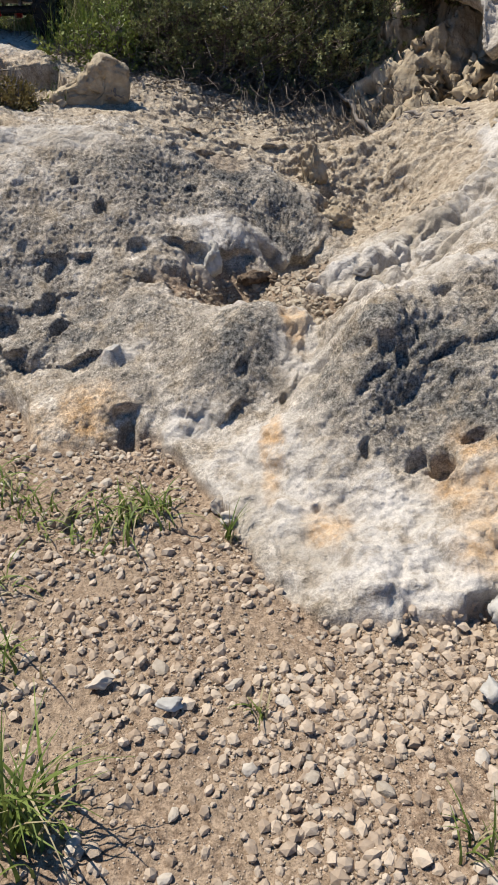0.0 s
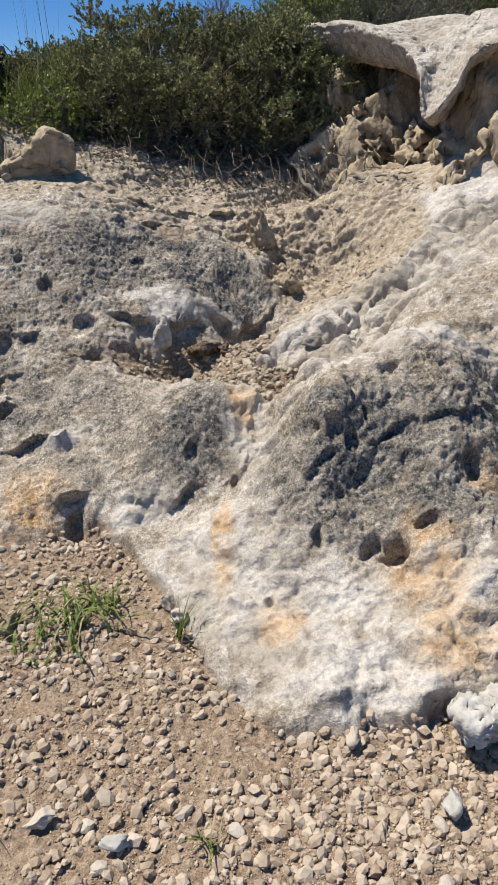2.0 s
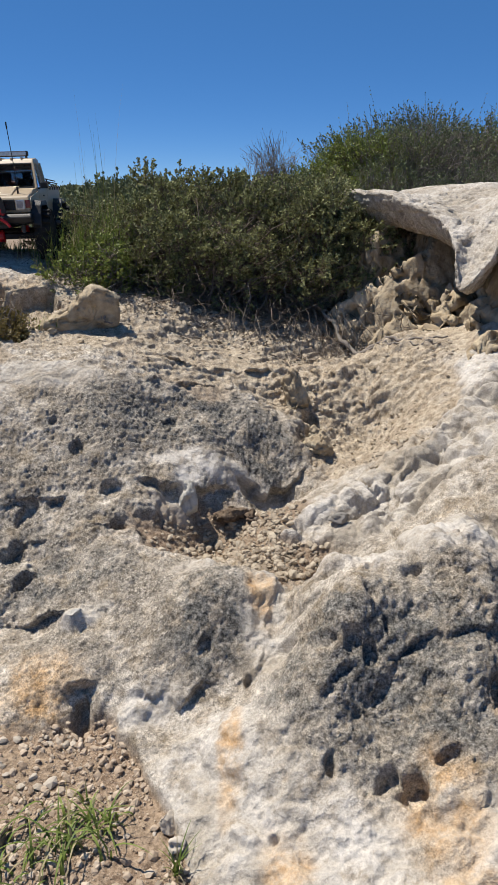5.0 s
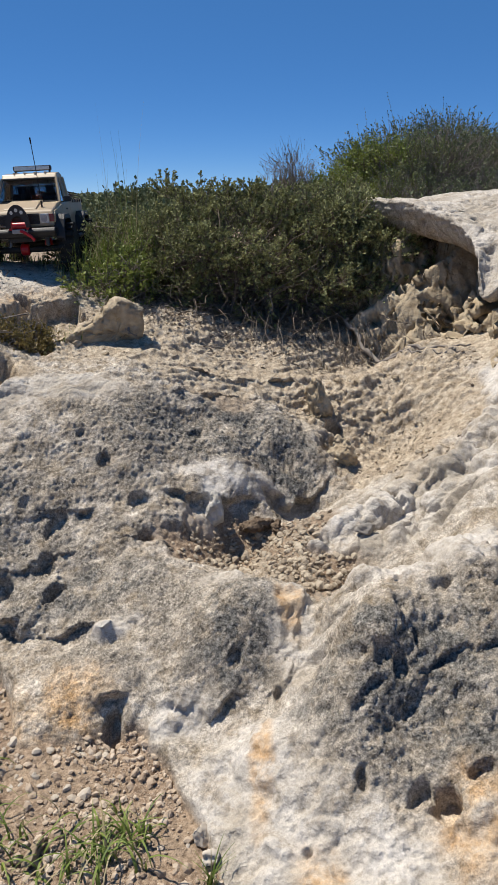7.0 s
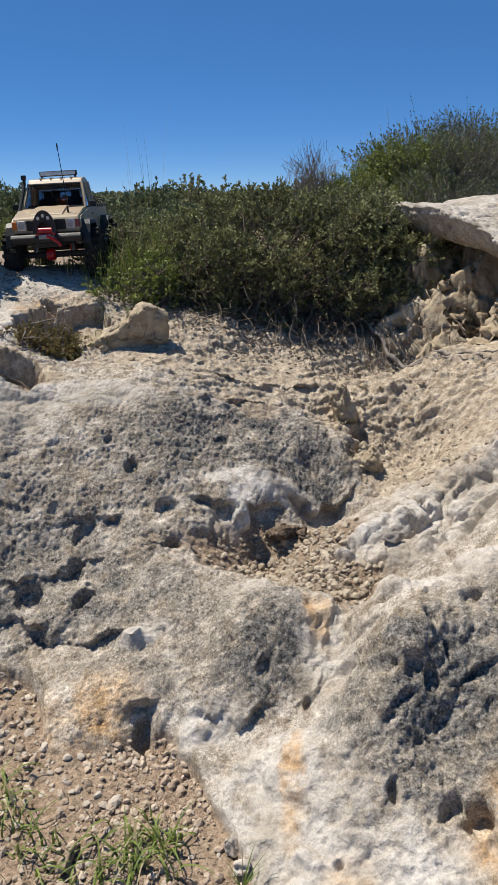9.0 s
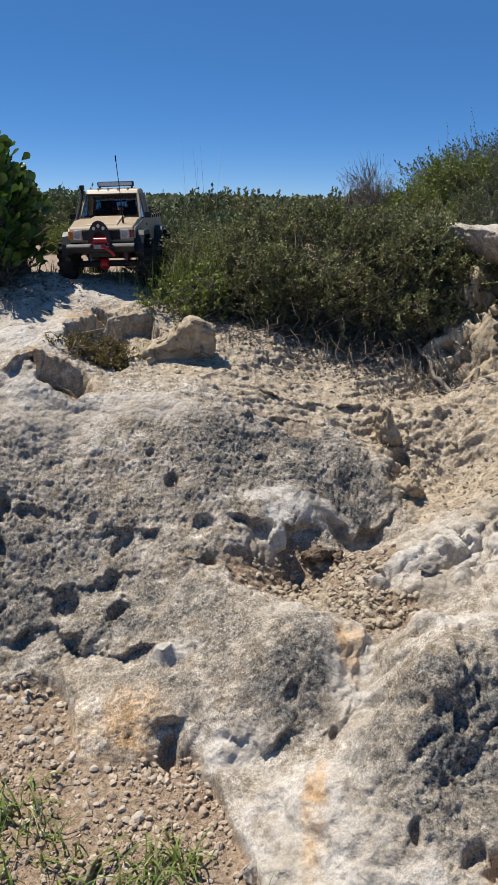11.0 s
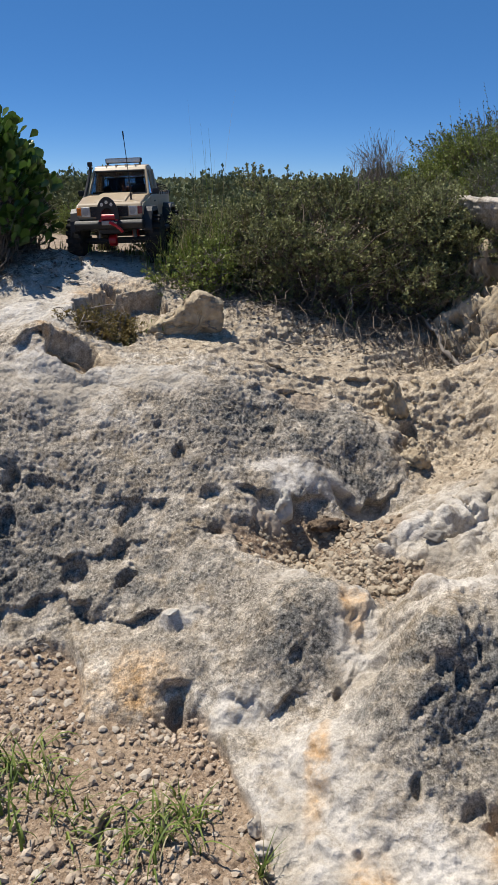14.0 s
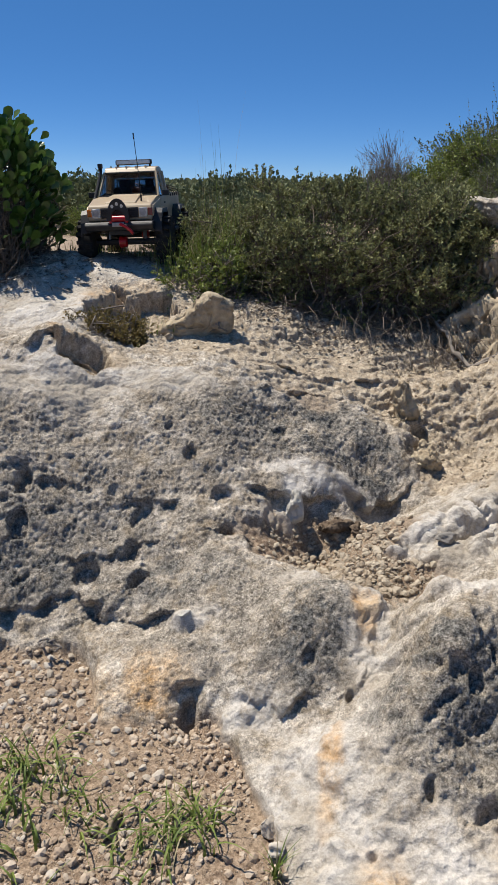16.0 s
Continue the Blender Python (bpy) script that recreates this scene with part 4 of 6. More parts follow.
for kind, x, y, lift, size, turn in (
        (0, -0.30, 3.3, 0.0, 0.7, 40), (0, -1.25, 3.2, 0.0, 0.75, 75), (0, 0.10, 3.9, 0.0, 0.9, 130), (1, -0.02, 2.75, 0.0, 0.5, 200),
        (1, 0.80, 3.0, 0.0, 0.85, 20), (1, 0.90, 2.85, 0.0, 0.75, 140), (2, 0.97, 2.72, 0.0, 0.8, 250), (1, 0.68, 3.1, 0.0, 0.6, 80), (0, 1.0, 2.5, 0.0, 0.6, 210), (2, 1.2, 2.5, 0.0, 0.8, 20),
        (2, 1.45, 3.0, 0.0, 1.1, 60), (1, 1.62, 3.15, 0.0, 1.3, 100),
        (2, 1.05, 3.25, 0.0, 1.1, 170), (2, 1.25, 3.2, 0.03, 1.0, 220), (1, 1.9, 3.0, 0.0, 1.2, 33), (2, 1.75, 2.8, 0.0, 1.0, 300),
        (2, 1.10, 2.95, 0.0, 0.85, 77), (0, -1.7, 4.0, 0.0, 1.2, 11), (0, -0.9, 4.9, 0.0, 1.3, 310), (0, -0.1, 5.3, 0.0, 1.4, 95),
        (1, -0.55, 2.75, 0.0, 0.55, 30), (0, 0.95, 5.0, 0.0, 1.5, 55), (0, -2.6, 5.0, 0.0, 1.5, 160)):
    z = float(ground_at(x, y)[0])
    copy_thing(scrub_kinds[kind], pose(x, y, z - 0.02 + lift, 0, 0, turn) @ Matrix.Scale(size, 4))


def far_scrub():
    """Heath that runs on to the horizon."""
    rng = np.random.default_rng(77)
    n = 5200
    y = 5.5 * np.exp(rng.random(n) * 3.6)
    x = (rng.random(n) - 0.5) * 1.6 * y
    p = np.column_stack([x, y, ground_at(x, y) + 0.002 * y * rng.random(n)])
    per = 12
    q = np.repeat(p, per, 0) + rng.normal(size=(n * per, 3)) * np.repeat(y, per)[:, None] * np.array([0.016, 0.016, 0.0022])
    v, f = leaves(q, rand_dirs(rng, n * per) + [0, 0, 0.8], rand_dirs(rng, n * per), np.repeat(y, per) * 0.008, np.repeat(y, per) * 0.0035)
    ob = hang(new("distant_heath", build("distant_heath", v, f, False)), LEAF_FAR)
    tagged(ob, "low green heath running to the horizon", "heath", kind="stuff")


far_scrub()


def blades(rng, at, count, length, lean, wide, spreadout):
    """Curved tapering grass blades from round one spot."""
    n, k = count, 7
    s = np.linspace(0, 1, k)
    a = rng.random(n) * 2 * np.pi
    out = np.stack([np.cos(a), np.sin(a), np.zeros(n)], 1)
    ln = length * (0.45 + 0.75 * rng.random(n))
    bend = lean * (0.3 + rng.random(n))
    ang = bend[:, None] * s[None] ** 0.8 * 1.6
    dx = np.concatenate([np.zeros((n, 1)), np.cumsum(np.sin(ang[:, :-1]), 1)], 1) / (k - 1) * ln[:, None]
    dz = np.concatenate([np.zeros((n, 1)), np.cumsum(np.cos(ang[:, :-1]), 1)], 1) / (k - 1) * ln[:, None]
    foot = np.array(at) + np.column_stack([spreadout * rng.normal(size=(n, 2)), np.zeros(n)])
    mid = foot[:, None] + out[:, None] * dx[:, :, None] + np.array([0, 0, 1.0]) * np.maximum(dz, -0.005)[:, :, None]
    side = np.stack([-np.sin(a), np.cos(a), np.zeros(n)], 1)[:, None] * (wide * (1 - 0.93 * s))[None, :, None]
    v = np.stack([mid - side, mid + side], 2).reshape(-1, 3)
    base = np.arange(n)[:, None] * 2 * k + np.arange(k - 1)[None] * 2
    f = np.stack([base, base + 1, base + 3, base + 2], -1).reshape(-1, 4)
    return v, f


def make_tuft(x, y, count, length, lean, seed, label="short green grass tuft growing from the gravel", dry=0.2, wide=0.0013, spreadout=0.008):
    rng = np.random.default_rng(seed)
    z = float(ground_at(x, y)[0]) - 0.003
    root = tagged(new("grass_tuft"), label, "grass", "grass tufts on the gravel")
    root.location = (x, y, z)
    v, f = blades(rng, (0, 0, 0), count, length, lean, wide, spreadout)
    hang(new("green_blade", build("green_blade", v, f)), GRASS, root)["kind"] = "stuff"
    v, f = blades(rng, (0, 0, 0), max(3, int(count * dry)), length * 1.1, lean * 1.4, wide * 0.8, spreadout * 1.2)
    hang(new("dry_blade", build("dry_blade", v, f)), STRAW, root)["kind"] = "stuff"
    return root


make_tuft(-0.075, 0.518, 44, 0.056, 2.1, 1, wide=0.0017, spreadout=0.022)
make_tuft(-0.045, 0.535, 20, 0.050, 1.9, 2, wide=0.0016, spreadout=0.012)
make_tuft(-0.115, 0.495, 18, 0.052, 2.1, 3, wide=0.0016, spreadout=0.016)
make_tuft(0.028, 0.470, 14, 0.045, 0.8, 4, spreadout=0.003)
make_tuft(-0.142, 0.195, 60, 0.090, 1.2, 5, "large green grass tuft with long arching blades", wide=0.0017, spreadout=0.012)
make_tuft(-0.175, 0.335, 26, 0.045, 1.2, 6, spreadout=0.012)
make_tuft(0.140, 0.140, 16, 0.045, 1.0, 7)
make_tuft(0.165, 0.120, 10, 0.05, 0.9, 8)
make_tuft(-0.235, 0.590, 46, 0.060, 2.1, 9, wide=0.0017, spreadout=0.024)
make_tuft(-0.250, 0.530, 50, 0.066, 2.1, 10, wide=0.0017, spreadout=0.026)
make_tuft(-0.195, 0.560, 20, 0.045, 1.5, 12, spreadout=0.020)
make_tuft(-0.165, 0.530, 12, 0.050, 1.6, 15, spreadout=0.014)
make_tuft(-0.205, 0.430, 16, 0.050, 2.0, 13, spreadout=0.020)
make_tuft(0.02, 0.262, 8, 0.03, 1.0, 14, "sparse small grass sprout among pebbles", spreadout=0.004)
for k, (x, y, n, ln) in enumerate(((-0.26, 1.38, 50, 0.035), (-0.225, 1.36, 40, 0.03), (-0.30, 1.41, 24, 0.03), (-0.18, 1.40, 20, 0.03))):
    make_tuft(x, y, n, ln, 0.9, 40 + k, "yellow-green ground plant in a hollow of the rock shelf", 0.6, 0.0012, 0.016)
for k, (x, y, n, ln) in enumerate(((-0.20, 1.74, 60, 0.07), (-0.16, 1.68, 60, 0.09), (-0.12, 1.72, 60, 0.11), (-0.26, 1.80, 40, 0.035), (-0.36, 1.78, 40, 0.03), (-0.30, 1.84, 40, 0.035), (-0.05, 1.74, 40, 0.14), (-0.42, 1.82, 30, 0.04))):
    make_tuft(x, y, n, ln, 0.55, 60 + k, "green and straw-coloured grass at the plateau edge", 0.5, 0.0012, 0.022)
for k, (x, y, n, ln) in enumerate(((-0.10, 1.70, 50, 0.13), (-0.06, 1.73, 50, 0.16), (-0.02, 1.76, 40, 0.17))):
    make_tuft(x, y, n, ln, 0.6, 80 + k, "long yellow-green grass blades growing through the shrub", 0.4, 0.0013, 0.025)
make_tuft(-0.085, 1.76, 7, 0.30, 0.12, 90, "tall thin grass stalks beside the shrub", 0.9, 0.0011, 0.02)


def litter():
    """Fallen leaves and twigs under the shrub."""
    rng = np.random.default_rng(9)
    n = 2600
    x = rng.uniform(-0.12, 0.46, n)
    y = 1.60 - 0.25 * (x - 0.1) + 0.09 * rng.normal(size=n)
    y = np.maximum(y, 1.33 + 0.05 * rng.random(n))
    x[:700], y[:700] = -0.52 + 0.09 * rng.normal(size=700), 1.66 + 0.06 * rng.normal(size=700)
    p = np.column_stack([x, y, ground_at(x, y) + 0.002])
    v, f = leaves(p, rand_dirs(rng, n) * [1, 1, 0.3], np.tile([0, 0, 1.0], (n, 1)) + 0.5 * rand_dirs(rng, n), 0.007 + 0.008 * rng.random(n), 0.0018 + 0.002 * rng.random(n), 0.6)
    tagged(hang(new("leaf_litter", build("leaf_litter", v, f, False)), TWIG), "brown fallen leaves and twig bits under the shrubs", "leaf litter", kind="stuff")
    m = 260
    x = rng.uniform(-0.14, 0.46, m)
    y = np.maximum(1.56 - 0.25 * (x - 0.1) + 0.07 * rng.normal(size=m), 1.36)
    x[:90], y[:90] = -0.52 + 0.08 * rng.normal(size=90), 1.66 + 0.05 * rng.normal(size=90)
    a = rng.random(m) * np.pi
    ln = 0.015 + 0.05 * rng.random(m)
    s = np.linspace(-0.5, 0.5, 5)
    px = x[:, None] + np.cos(a)[:, None] * ln[:, None] * s + 0.003 * rng.normal(size=(m, 5))
    py = y[:, None] + np.sin(a)[:, None] * ln[:, None] * s + 0.003 * rng.normal(size=(m, 5))
    pz = ground_at(px.ravel(), py.ravel()).reshape(m, 5) + 0.003 + 0.004 * rng.random((m, 1))
    v, f = tubes(np.stack([px, py, pz], -1), np.tile([0.0011, 0.0011, 0.001, 0.0008, 0.0005], (m, 1)), 4)
    tagged(hang(new("fallen_twigs", build("fallen_twigs", v, f)), TWIG_PALE), "dry fallen twigs scattered on the shelf", "twigs", kind="stuff")


litter()


def make_root(label, path, radii, seed):
    """A gnarled dead root lying on the ground."""
    rng = np.random.default_rng(seed)
    p = np.array(path, float)
    t = np.linspace(0, len(p) - 1, 40)
    q = np.stack([np.interp(t, np.arange(len(p)), p[:, i]) for i in range(3)], 1)
    q = q + 0.005 * rng.normal(size=q.shape)
    q[1:-1] = (q[:-2] + q[1:-1] + q[2:]) / 3
    q[:, 2] = np.maximum(q[:, 2], ground_at(q[:, 0], q[:, 1]) + 0.003)
    r = np.interp(t, np.arange(len(p)), radii) * (1 + 0.25 * rng.normal(size=40))
    v, f = tubes(q[None], r[None], 8)
    return tagged(hang(new("dead_root", build("dead_root", v, f)), TWIG_GREY), label, "root")


make_root("gnarled bleached dead root on the rock shelf", ((0.385, 1.48, 0.33), (0.40, 1.43, 0.31), (0.42, 1.36, 0.27), (0.455, 1.315, 0.25), (0.50, 1.26, 0.25), (0.555, 1.22, 0.25)), (0.003, 0.004, 0.0042, 0.0036, 0.003, 0.0018), 3)
make_root("thin bleached dead root beside the cave", ((0.43, 1.335, 0.26), (0.49, 1.25, 0.25), (0.54, 1.205, 0.25)), (0.002, 0.002, 0.001), 4)
make_root("thin curled dry twig on the gravel", ((-0.268, 0.763, 0.03), (-0.269, 0.783, 0.03), (-0.259, 0.787, 0.03), (-0.248, 0.777, 0.03), (-0.242, 0.765, 0.03)), (0.0016, 0.0016, 0.0014, 0.0012, 0.0008), 6)
make_root("thin dry twig standing out of the earth", ((-0.075, 1.41, 0.32), (-0.062, 1.40, 0.335), (-0.05, 1.385, 0.325)), (0.0022, 0.002, 0.001), 5)
# ---------------------------------------------------------------- the model truck
PAINT = varied("tan_paint", (0.40, 0.30, 0.185), (0.46, 0.355, 0.225), 25, 0.38, 0, 0, 1, "none", 0.5)
BLACK = varied("black_plastic", (0.010, 0.010, 0.011), (0.022, 0.022, 0.024), 60, 0.5, 0, 0.0004, 500, "none", 0.4)
RUBBER = varied("tyre_rubber", (0.012, 0.012, 0.012), (0.035, 0.033, 0.030), 50, 0.85, 0, 0.0006, 400, "none", 0.3)
STEEL = varied("dull_steel", (0.25, 0.25, 0.26), (0.42, 0.42, 0.42), 50, 0.4, 0.9, 0, 1, "none")
RED = varied("red_plastic", (0.45, 0.008, 0.012), (0.58, 0.015, 0.02), 20, 0.28, 0, 0, 1, "none", 0.5)
ORANGE = varied("orange_plastic", (0.70, 0.13, 0.02), (0.82, 0.20, 0.03), 30, 0.4, 0, 0, 1, "none", 0.5)
YELLOW = varied("yellow_plastic", (0.70, 0.50, 0.02), (0.80, 0.60, 0.04), 30, 0.4, 0, 0, 1, "none", 0.5)
AMBER = varied("amber_lens", (0.75, 0.16, 0.01), (0.85, 0.22, 0.02), 30, 0.2, 0, 0, 1, "none", 0.6)
RED_LENS = varied("red_lens", (0.16, 0.012, 0.01), (0.22, 0.02, 0.015), 30, 0.2, 0, 0, 1, "none", 0.6)
LAMP = varied("lamp_glass", (0.45, 0.47, 0.48), (0.70, 0.72, 0.72), 120, 0.12, 0.3, 0, 1, "none", 0.7)
WOOD = varied("pale_bed_wood", (0.36, 0.26, 0.15), (0.48, 0.37, 0.23), 40, 0.7, 0, 0.0004, 200, "none")
CORD = varied("black_cord", (0.010, 0.010, 0.011), (0.025, 0.025, 0.026), 90, 0.8, 0, 0, 1, "none")


def clear(name, tint, rough=0.03, alpha=0.35):
    m, n, l, b = shader(name, rough)
    b.inputs["Base Color"].default_value = (*tint, 1)
    b.inputs["Transmission Weight"].default_value = 1.0
    b.inputs["IOR"].default_value = 1.12
    return m


GLASS = clear("tinted_glass", (0.50, 0.55, 0.58))
CLEAR = clear("frosted_plastic", (0.85, 0.88, 0.90), 0.25)


def part(name, bm, material, parent, label=""):
    """Links a bmesh as one mesh object under a thing or under a part."""
    bmesh.ops.recalc_face_normals(bm, faces=bm.faces)
    me = bpy.data.meshes.new(name)
    bm.to_mesh(me)
    bm.free()
    ob = hang(new(name, me), material, parent)
    if label:
        ob["label"] = label
    return ob


def block(bm, size, at, bevel=0.002, turn=(0, 0, 0), taper=None):
    """A bevelled box; taper shrinks its top in x and y."""
    made = bmesh.ops.create_cube(bm, size=1.0)["verts"]
    for v in made:
        k = taper if taper and v.co.z > 0 else (1, 1)
        v.co = Vector((v.co.x * size[0] * k[0], v.co.y * size[1] * k[1], v.co.z * size[2]))
    if bevel:
        edges = list({e for v in made for e in v.link_edges})
        made = bmesh.ops.bevel(bm, geom=edges, offset=bevel, segments=2, affect="EDGES", profile=0.6)["verts"]
    m = pose(*at, *turn)
    for v in made:
        v.co = m @ v.co
    return made


def solid(size, at, bevel=0.002, turn=(0, 0, 0), taper=None):
    bm = bmesh.new()
    block(bm, size, at, bevel, turn, taper)
    return bm


def side_shape(outline, half, bevel=0.002, top_half=None, top_z=None):
    """A shape given by its side view (y, z), as wide as twice half; narrower above top_z."""
    bm = bmesh.new()

    def wide(z):
        if top_half is None or z <= top_z[0]:
            return half
        return half + (top_half - half) * min(1, (z - top_z[0]) / (top_z[1] - top_z[0]))

    a = [bm.verts.new((-wide(z), y, z)) for y, z in outline]
    b = [bm.verts.new((wide(z), y, z)) for y, z in outline]
    bm.faces.new(a)
    bm.faces.new(b[::-1])
    n = len(outline)
    for i in range(n):
        bm.faces.new((a[i], b[i], b[(i + 1) % n], a[(i + 1) % n]))
    if bevel:
        bmesh.ops.bevel(bm, geom=bm.edges[:], offset=bevel, segments=2, affect="EDGES", profile=0.6)
    return bm


def rod(bm, path, r, sides=8):
    p = np.array(path, float)[None]
    v, f = tubes(p, np.full((1, p.shape[1]), r), sides)
    vs = [bm.verts.new(c) for c in v]
    for q in f:
        bm.faces.new([vs[i] for i in q])
    for ring in (vs[:sides], vs[-sides:]):
        bm.faces.new(ring)
    return bm


def lathe(outline, segments=28, axis="x", at=(0, 0, 0)):
    """A turned shape from (along, radius) pairs."""
    bm = bmesh.new()
    rings = []
    for a, r in outline:
        ring = []
        for k in range(segments):
            w = 2 * math.pi * k / segments
            p = (a, r * math.cos(w), r * math.sin(w)) if axis == "x" else (r * math.cos(w), r * math.sin(w), a)
            ring.append(bm.verts.new(Vector(p) + Vector(at)))
        rings.append(ring)
    for r0, r1 in zip(rings, rings[1:]):
        for k in range(segments):
            bm.faces.new((r0[k], r0[(k + 1) % segments], r1[(k + 1) % segments], r1[k]))
    bm.faces.new(rings[0])
    bm.faces.new(rings[-1])
    return bm


def make_wheel(truck, x, y):
    """Tyre with lugs, and rim with hub, nuts and spokes."""
    r, w, s = 0.058, 0.021, 1 if x > 0 else -1
    hub = r - 0.012
    bm = lathe([(-w, 0.034), (-w, 0.046), (-w * 0.8, 0.051), (-w * 0.4, r - 0.003), (w * 0.4, r - 0.003), (w * 0.8, 0.051), (w, 0.046), (w, 0.034)], 32, at=(x, y, hub))
    for k in range(18):
        for side in (-1, 1):
            a = 2 * math.pi * (k + 0.25 * side) / 18
            c = (x + side * w * 0.52, y + (r - 0.001) * math.sin(a), hub + (r - 0.001) * math.cos(a))
            block(bm, (w * 0.95, 0.0095, 0.006), c, 0.001, (-math.degrees(a), 0, side * 12))
            c = (x + side * w * 0.98, y + (r - 0.006) * math.sin(a), hub + (r - 0.006) * math.cos(a))
            block(bm, (0.004, 0.0085, 0.010), c, 0.001, (-math.degrees(a), 0, 0))
    tyre = part("tyre", bm, RUBBER, truck, "chunky black mud tyre")
    bm = lathe([(x - w * 0.8, 0.035), (x + s * w * 0.5, 0.035), (x + s * w * 0.55, 0.031), (x + s * w * 0.1, 0.026), (x + s * w * 0.2, 0.012), (x + s * w * 0.7, 0.010), (x + s * w * 0.72, 0.002)], 24, at=(0, y, hub))
    for k in range(6):
        a = 2 * math.pi * k / 6
        block(bm, (0.004, 0.003, 0.003), (x + s * w * 0.35, y + 0.019 * math.sin(a), hub + 0.019 * math.cos(a)), 0.0005)
    part("rim", bm, BLACK, tyre, "black steel rim")


def make_flare(truck, y, s, span=0.066, z=0.062):
    """A black arch over a wheel."""
    bm = bmesh.new()
    rows = []
    for k in range(11):
        a = math.pi * (0.06 + 0.88 * k / 10)
        cy, cz = y + span * math.cos(a) * (1 if abs(math.cos(a)) < 0.7 else 1), z + 0.066 * min(1, 1.25 * math.sin(a))
        inner = [bm.verts.new((s * xx, cy * 1.0, cz + dz)) for xx, dz in ((0.090, 0), (0.118, -0.003), (0.119, -0.013), (0.116, -0.014), (0.114, -0.006), (0.090, -0.004))]
        rows.append(inner)
    for a, b in zip(rows, rows[1:]):
        for k in range(6):
            bm.faces.new((a[k], a[(k + 1) % 6], b[(k + 1) % 6], b[k]))
    bm.faces.new(rows[0])
    bm.faces.new(rows[-1])
    flare = part("wheel_flare", bm, BLACK, truck, "black bolted wheel flare")
    return flare


def make_truck():
    truck = tagged(new("toy_truck"), "tan radio-controlled pickup truck with loaded bed on the plateau", "toy truck")
    # cab and bonnet: forward is +y
    part("cab", side_shape([(-0.034, 0.080), (-0.034, 0.155), (0.098, 0.152), (0.098, 0.080)], 0.094, 0.003), PAINT, truck)
    part("bonnet", side_shape([(0.094, 0.100), (0.094, 0.155), (0.150, 0.151), (0.212, 0.137), (0.219, 0.128), (0.219, 0.100)], 0.092, 0.004), PAINT, truck, "tan bonnet with a raised middle")
    part("bonnet_bulge", side_shape([(0.098, 0.150), (0.104, 0.160), (0.150, 0.1555), (0.200, 0.143), (0.206, 0.136)], 0.045, 0.002), PAINT, truck)
    part("roof", side_shape([(-0.036, 0.207), (-0.030, 0.222), (0.000, 0.2265), (0.036, 0.224), (0.050, 0.211)], 0.080, 0.004), PAINT, truck, "tan ribbed roof")
    for k in range(4):
        part("roof_rib", solid((0.004, 0.066, 0.003), (-0.045 + 0.03 * k, 0.005, 0.2265), 0.001), PAINT, truck)
    for s in (-1, 1):
        bm = rod(bmesh.new(), [(s * 0.090, 0.096, 0.152), (s * 0.085, 0.074, 0.180), (s * 0.078, 0.048, 0.212)], 0.0048, 6)
        part("windscreen_pillar", bm, PAINT, truck)
        bm = rod(bmesh.new(), [(s * 0.090, -0.030, 0.152), (s * 0.078, -0.030, 0.214)], 0.007, 6)
        part("rear_pillar", bm, PAINT, truck)
        part("door_frame", rod(bmesh.new(), [(s * 0.092, 0.022, 0.152), (s * 0.080, 0.020, 0.212)], 0.004, 6), PAINT, truck)
        bm = bmesh.new()
        bm.faces.new([bm.verts.new(c) for c in ((s * 0.0905, 0.090, 0.155), (s * 0.0905, 0.024, 0.155), (s * 0.080, 0.022, 0.209), (s * 0.080, 0.052, 0.209))])
        bmesh.ops.solidify(bm, geom=bm.faces[:], thickness=0.0012)
        part("side_window", bm, GLASS, truck, "tinted side window")
        bm = bmesh.new()
        bm.faces.new([bm.verts.new(c) for c in ((s * 0.0905, 0.018, 0.155), (s * 0.0905, -0.024, 0.155), (s * 0.080, -0.024, 0.209), (s * 0.080, 0.017, 0.209))])
        bmesh.ops.solidify(bm, geom=bm.faces[:], thickness=0.0012)
        part("quarter_panel", bm, PAINT, truck)
        door = part("door", side_shape([(0.022, 0.086), (0.022, 0.150), (0.094, 0.148), (0.094, 0.090)], 0.0012, 0.0006), PAINT, truck)
        for v in door.data.vertices:
            v.co.x += s * 0.0948
        part("door_handle", solid((0.003, 0.012, 0.004), (s * 0.097, 0.034, 0.136), 0.001), BLACK, door, "black door handle")
        bm = solid((0.020, 0.006, 0.014), (s * 0.112, 0.090, 0.160), 0.002)
        rod(bm, [(s * 0.094, 0.088, 0.153), (s * 0.108, 0.090, 0.157)], 0.002, 6)
        part("wing_mirror", bm, BLACK, truck, "black wing mirror")
        bm = solid((0.024, 0.005, 0.022), (s * 0.068, 0.2195, 0.118), 0.002)
        head = part("headlight", bm, LAMP, truck, "square clear headlight")
        part("lamp_ring", lathe([(0, 0.0085), (0.002, 0.0085), (0.002, 0.0065), (0.001, 0.0062)], 20, "z"), STEEL, head).matrix_world = pose(s * 0.068, 0.2225, 0.118, -90, 0, 0)
        part("indicator", solid((0.013, 0.006, 0.018), (s * 0.0875, 0.2165, 0.119), 0.002, (0, 0, -s * 14)), AMBER if s > 0 else RED_LENS, truck, "orange corner indicator" if s > 0 else "dark red corner lens")
        wing = part("front_wing", side_shape([(0.098, 0.100), (0.098, 0.148), (0.205, 0.134), (0.214, 0.126), (0.214, 0.108), (0.175, 0.122), (0.135, 0.118)], 0.004, 0.001), PAINT, truck)
        for v in wing.data.vertices:
            v.co.x += s * 0.0925
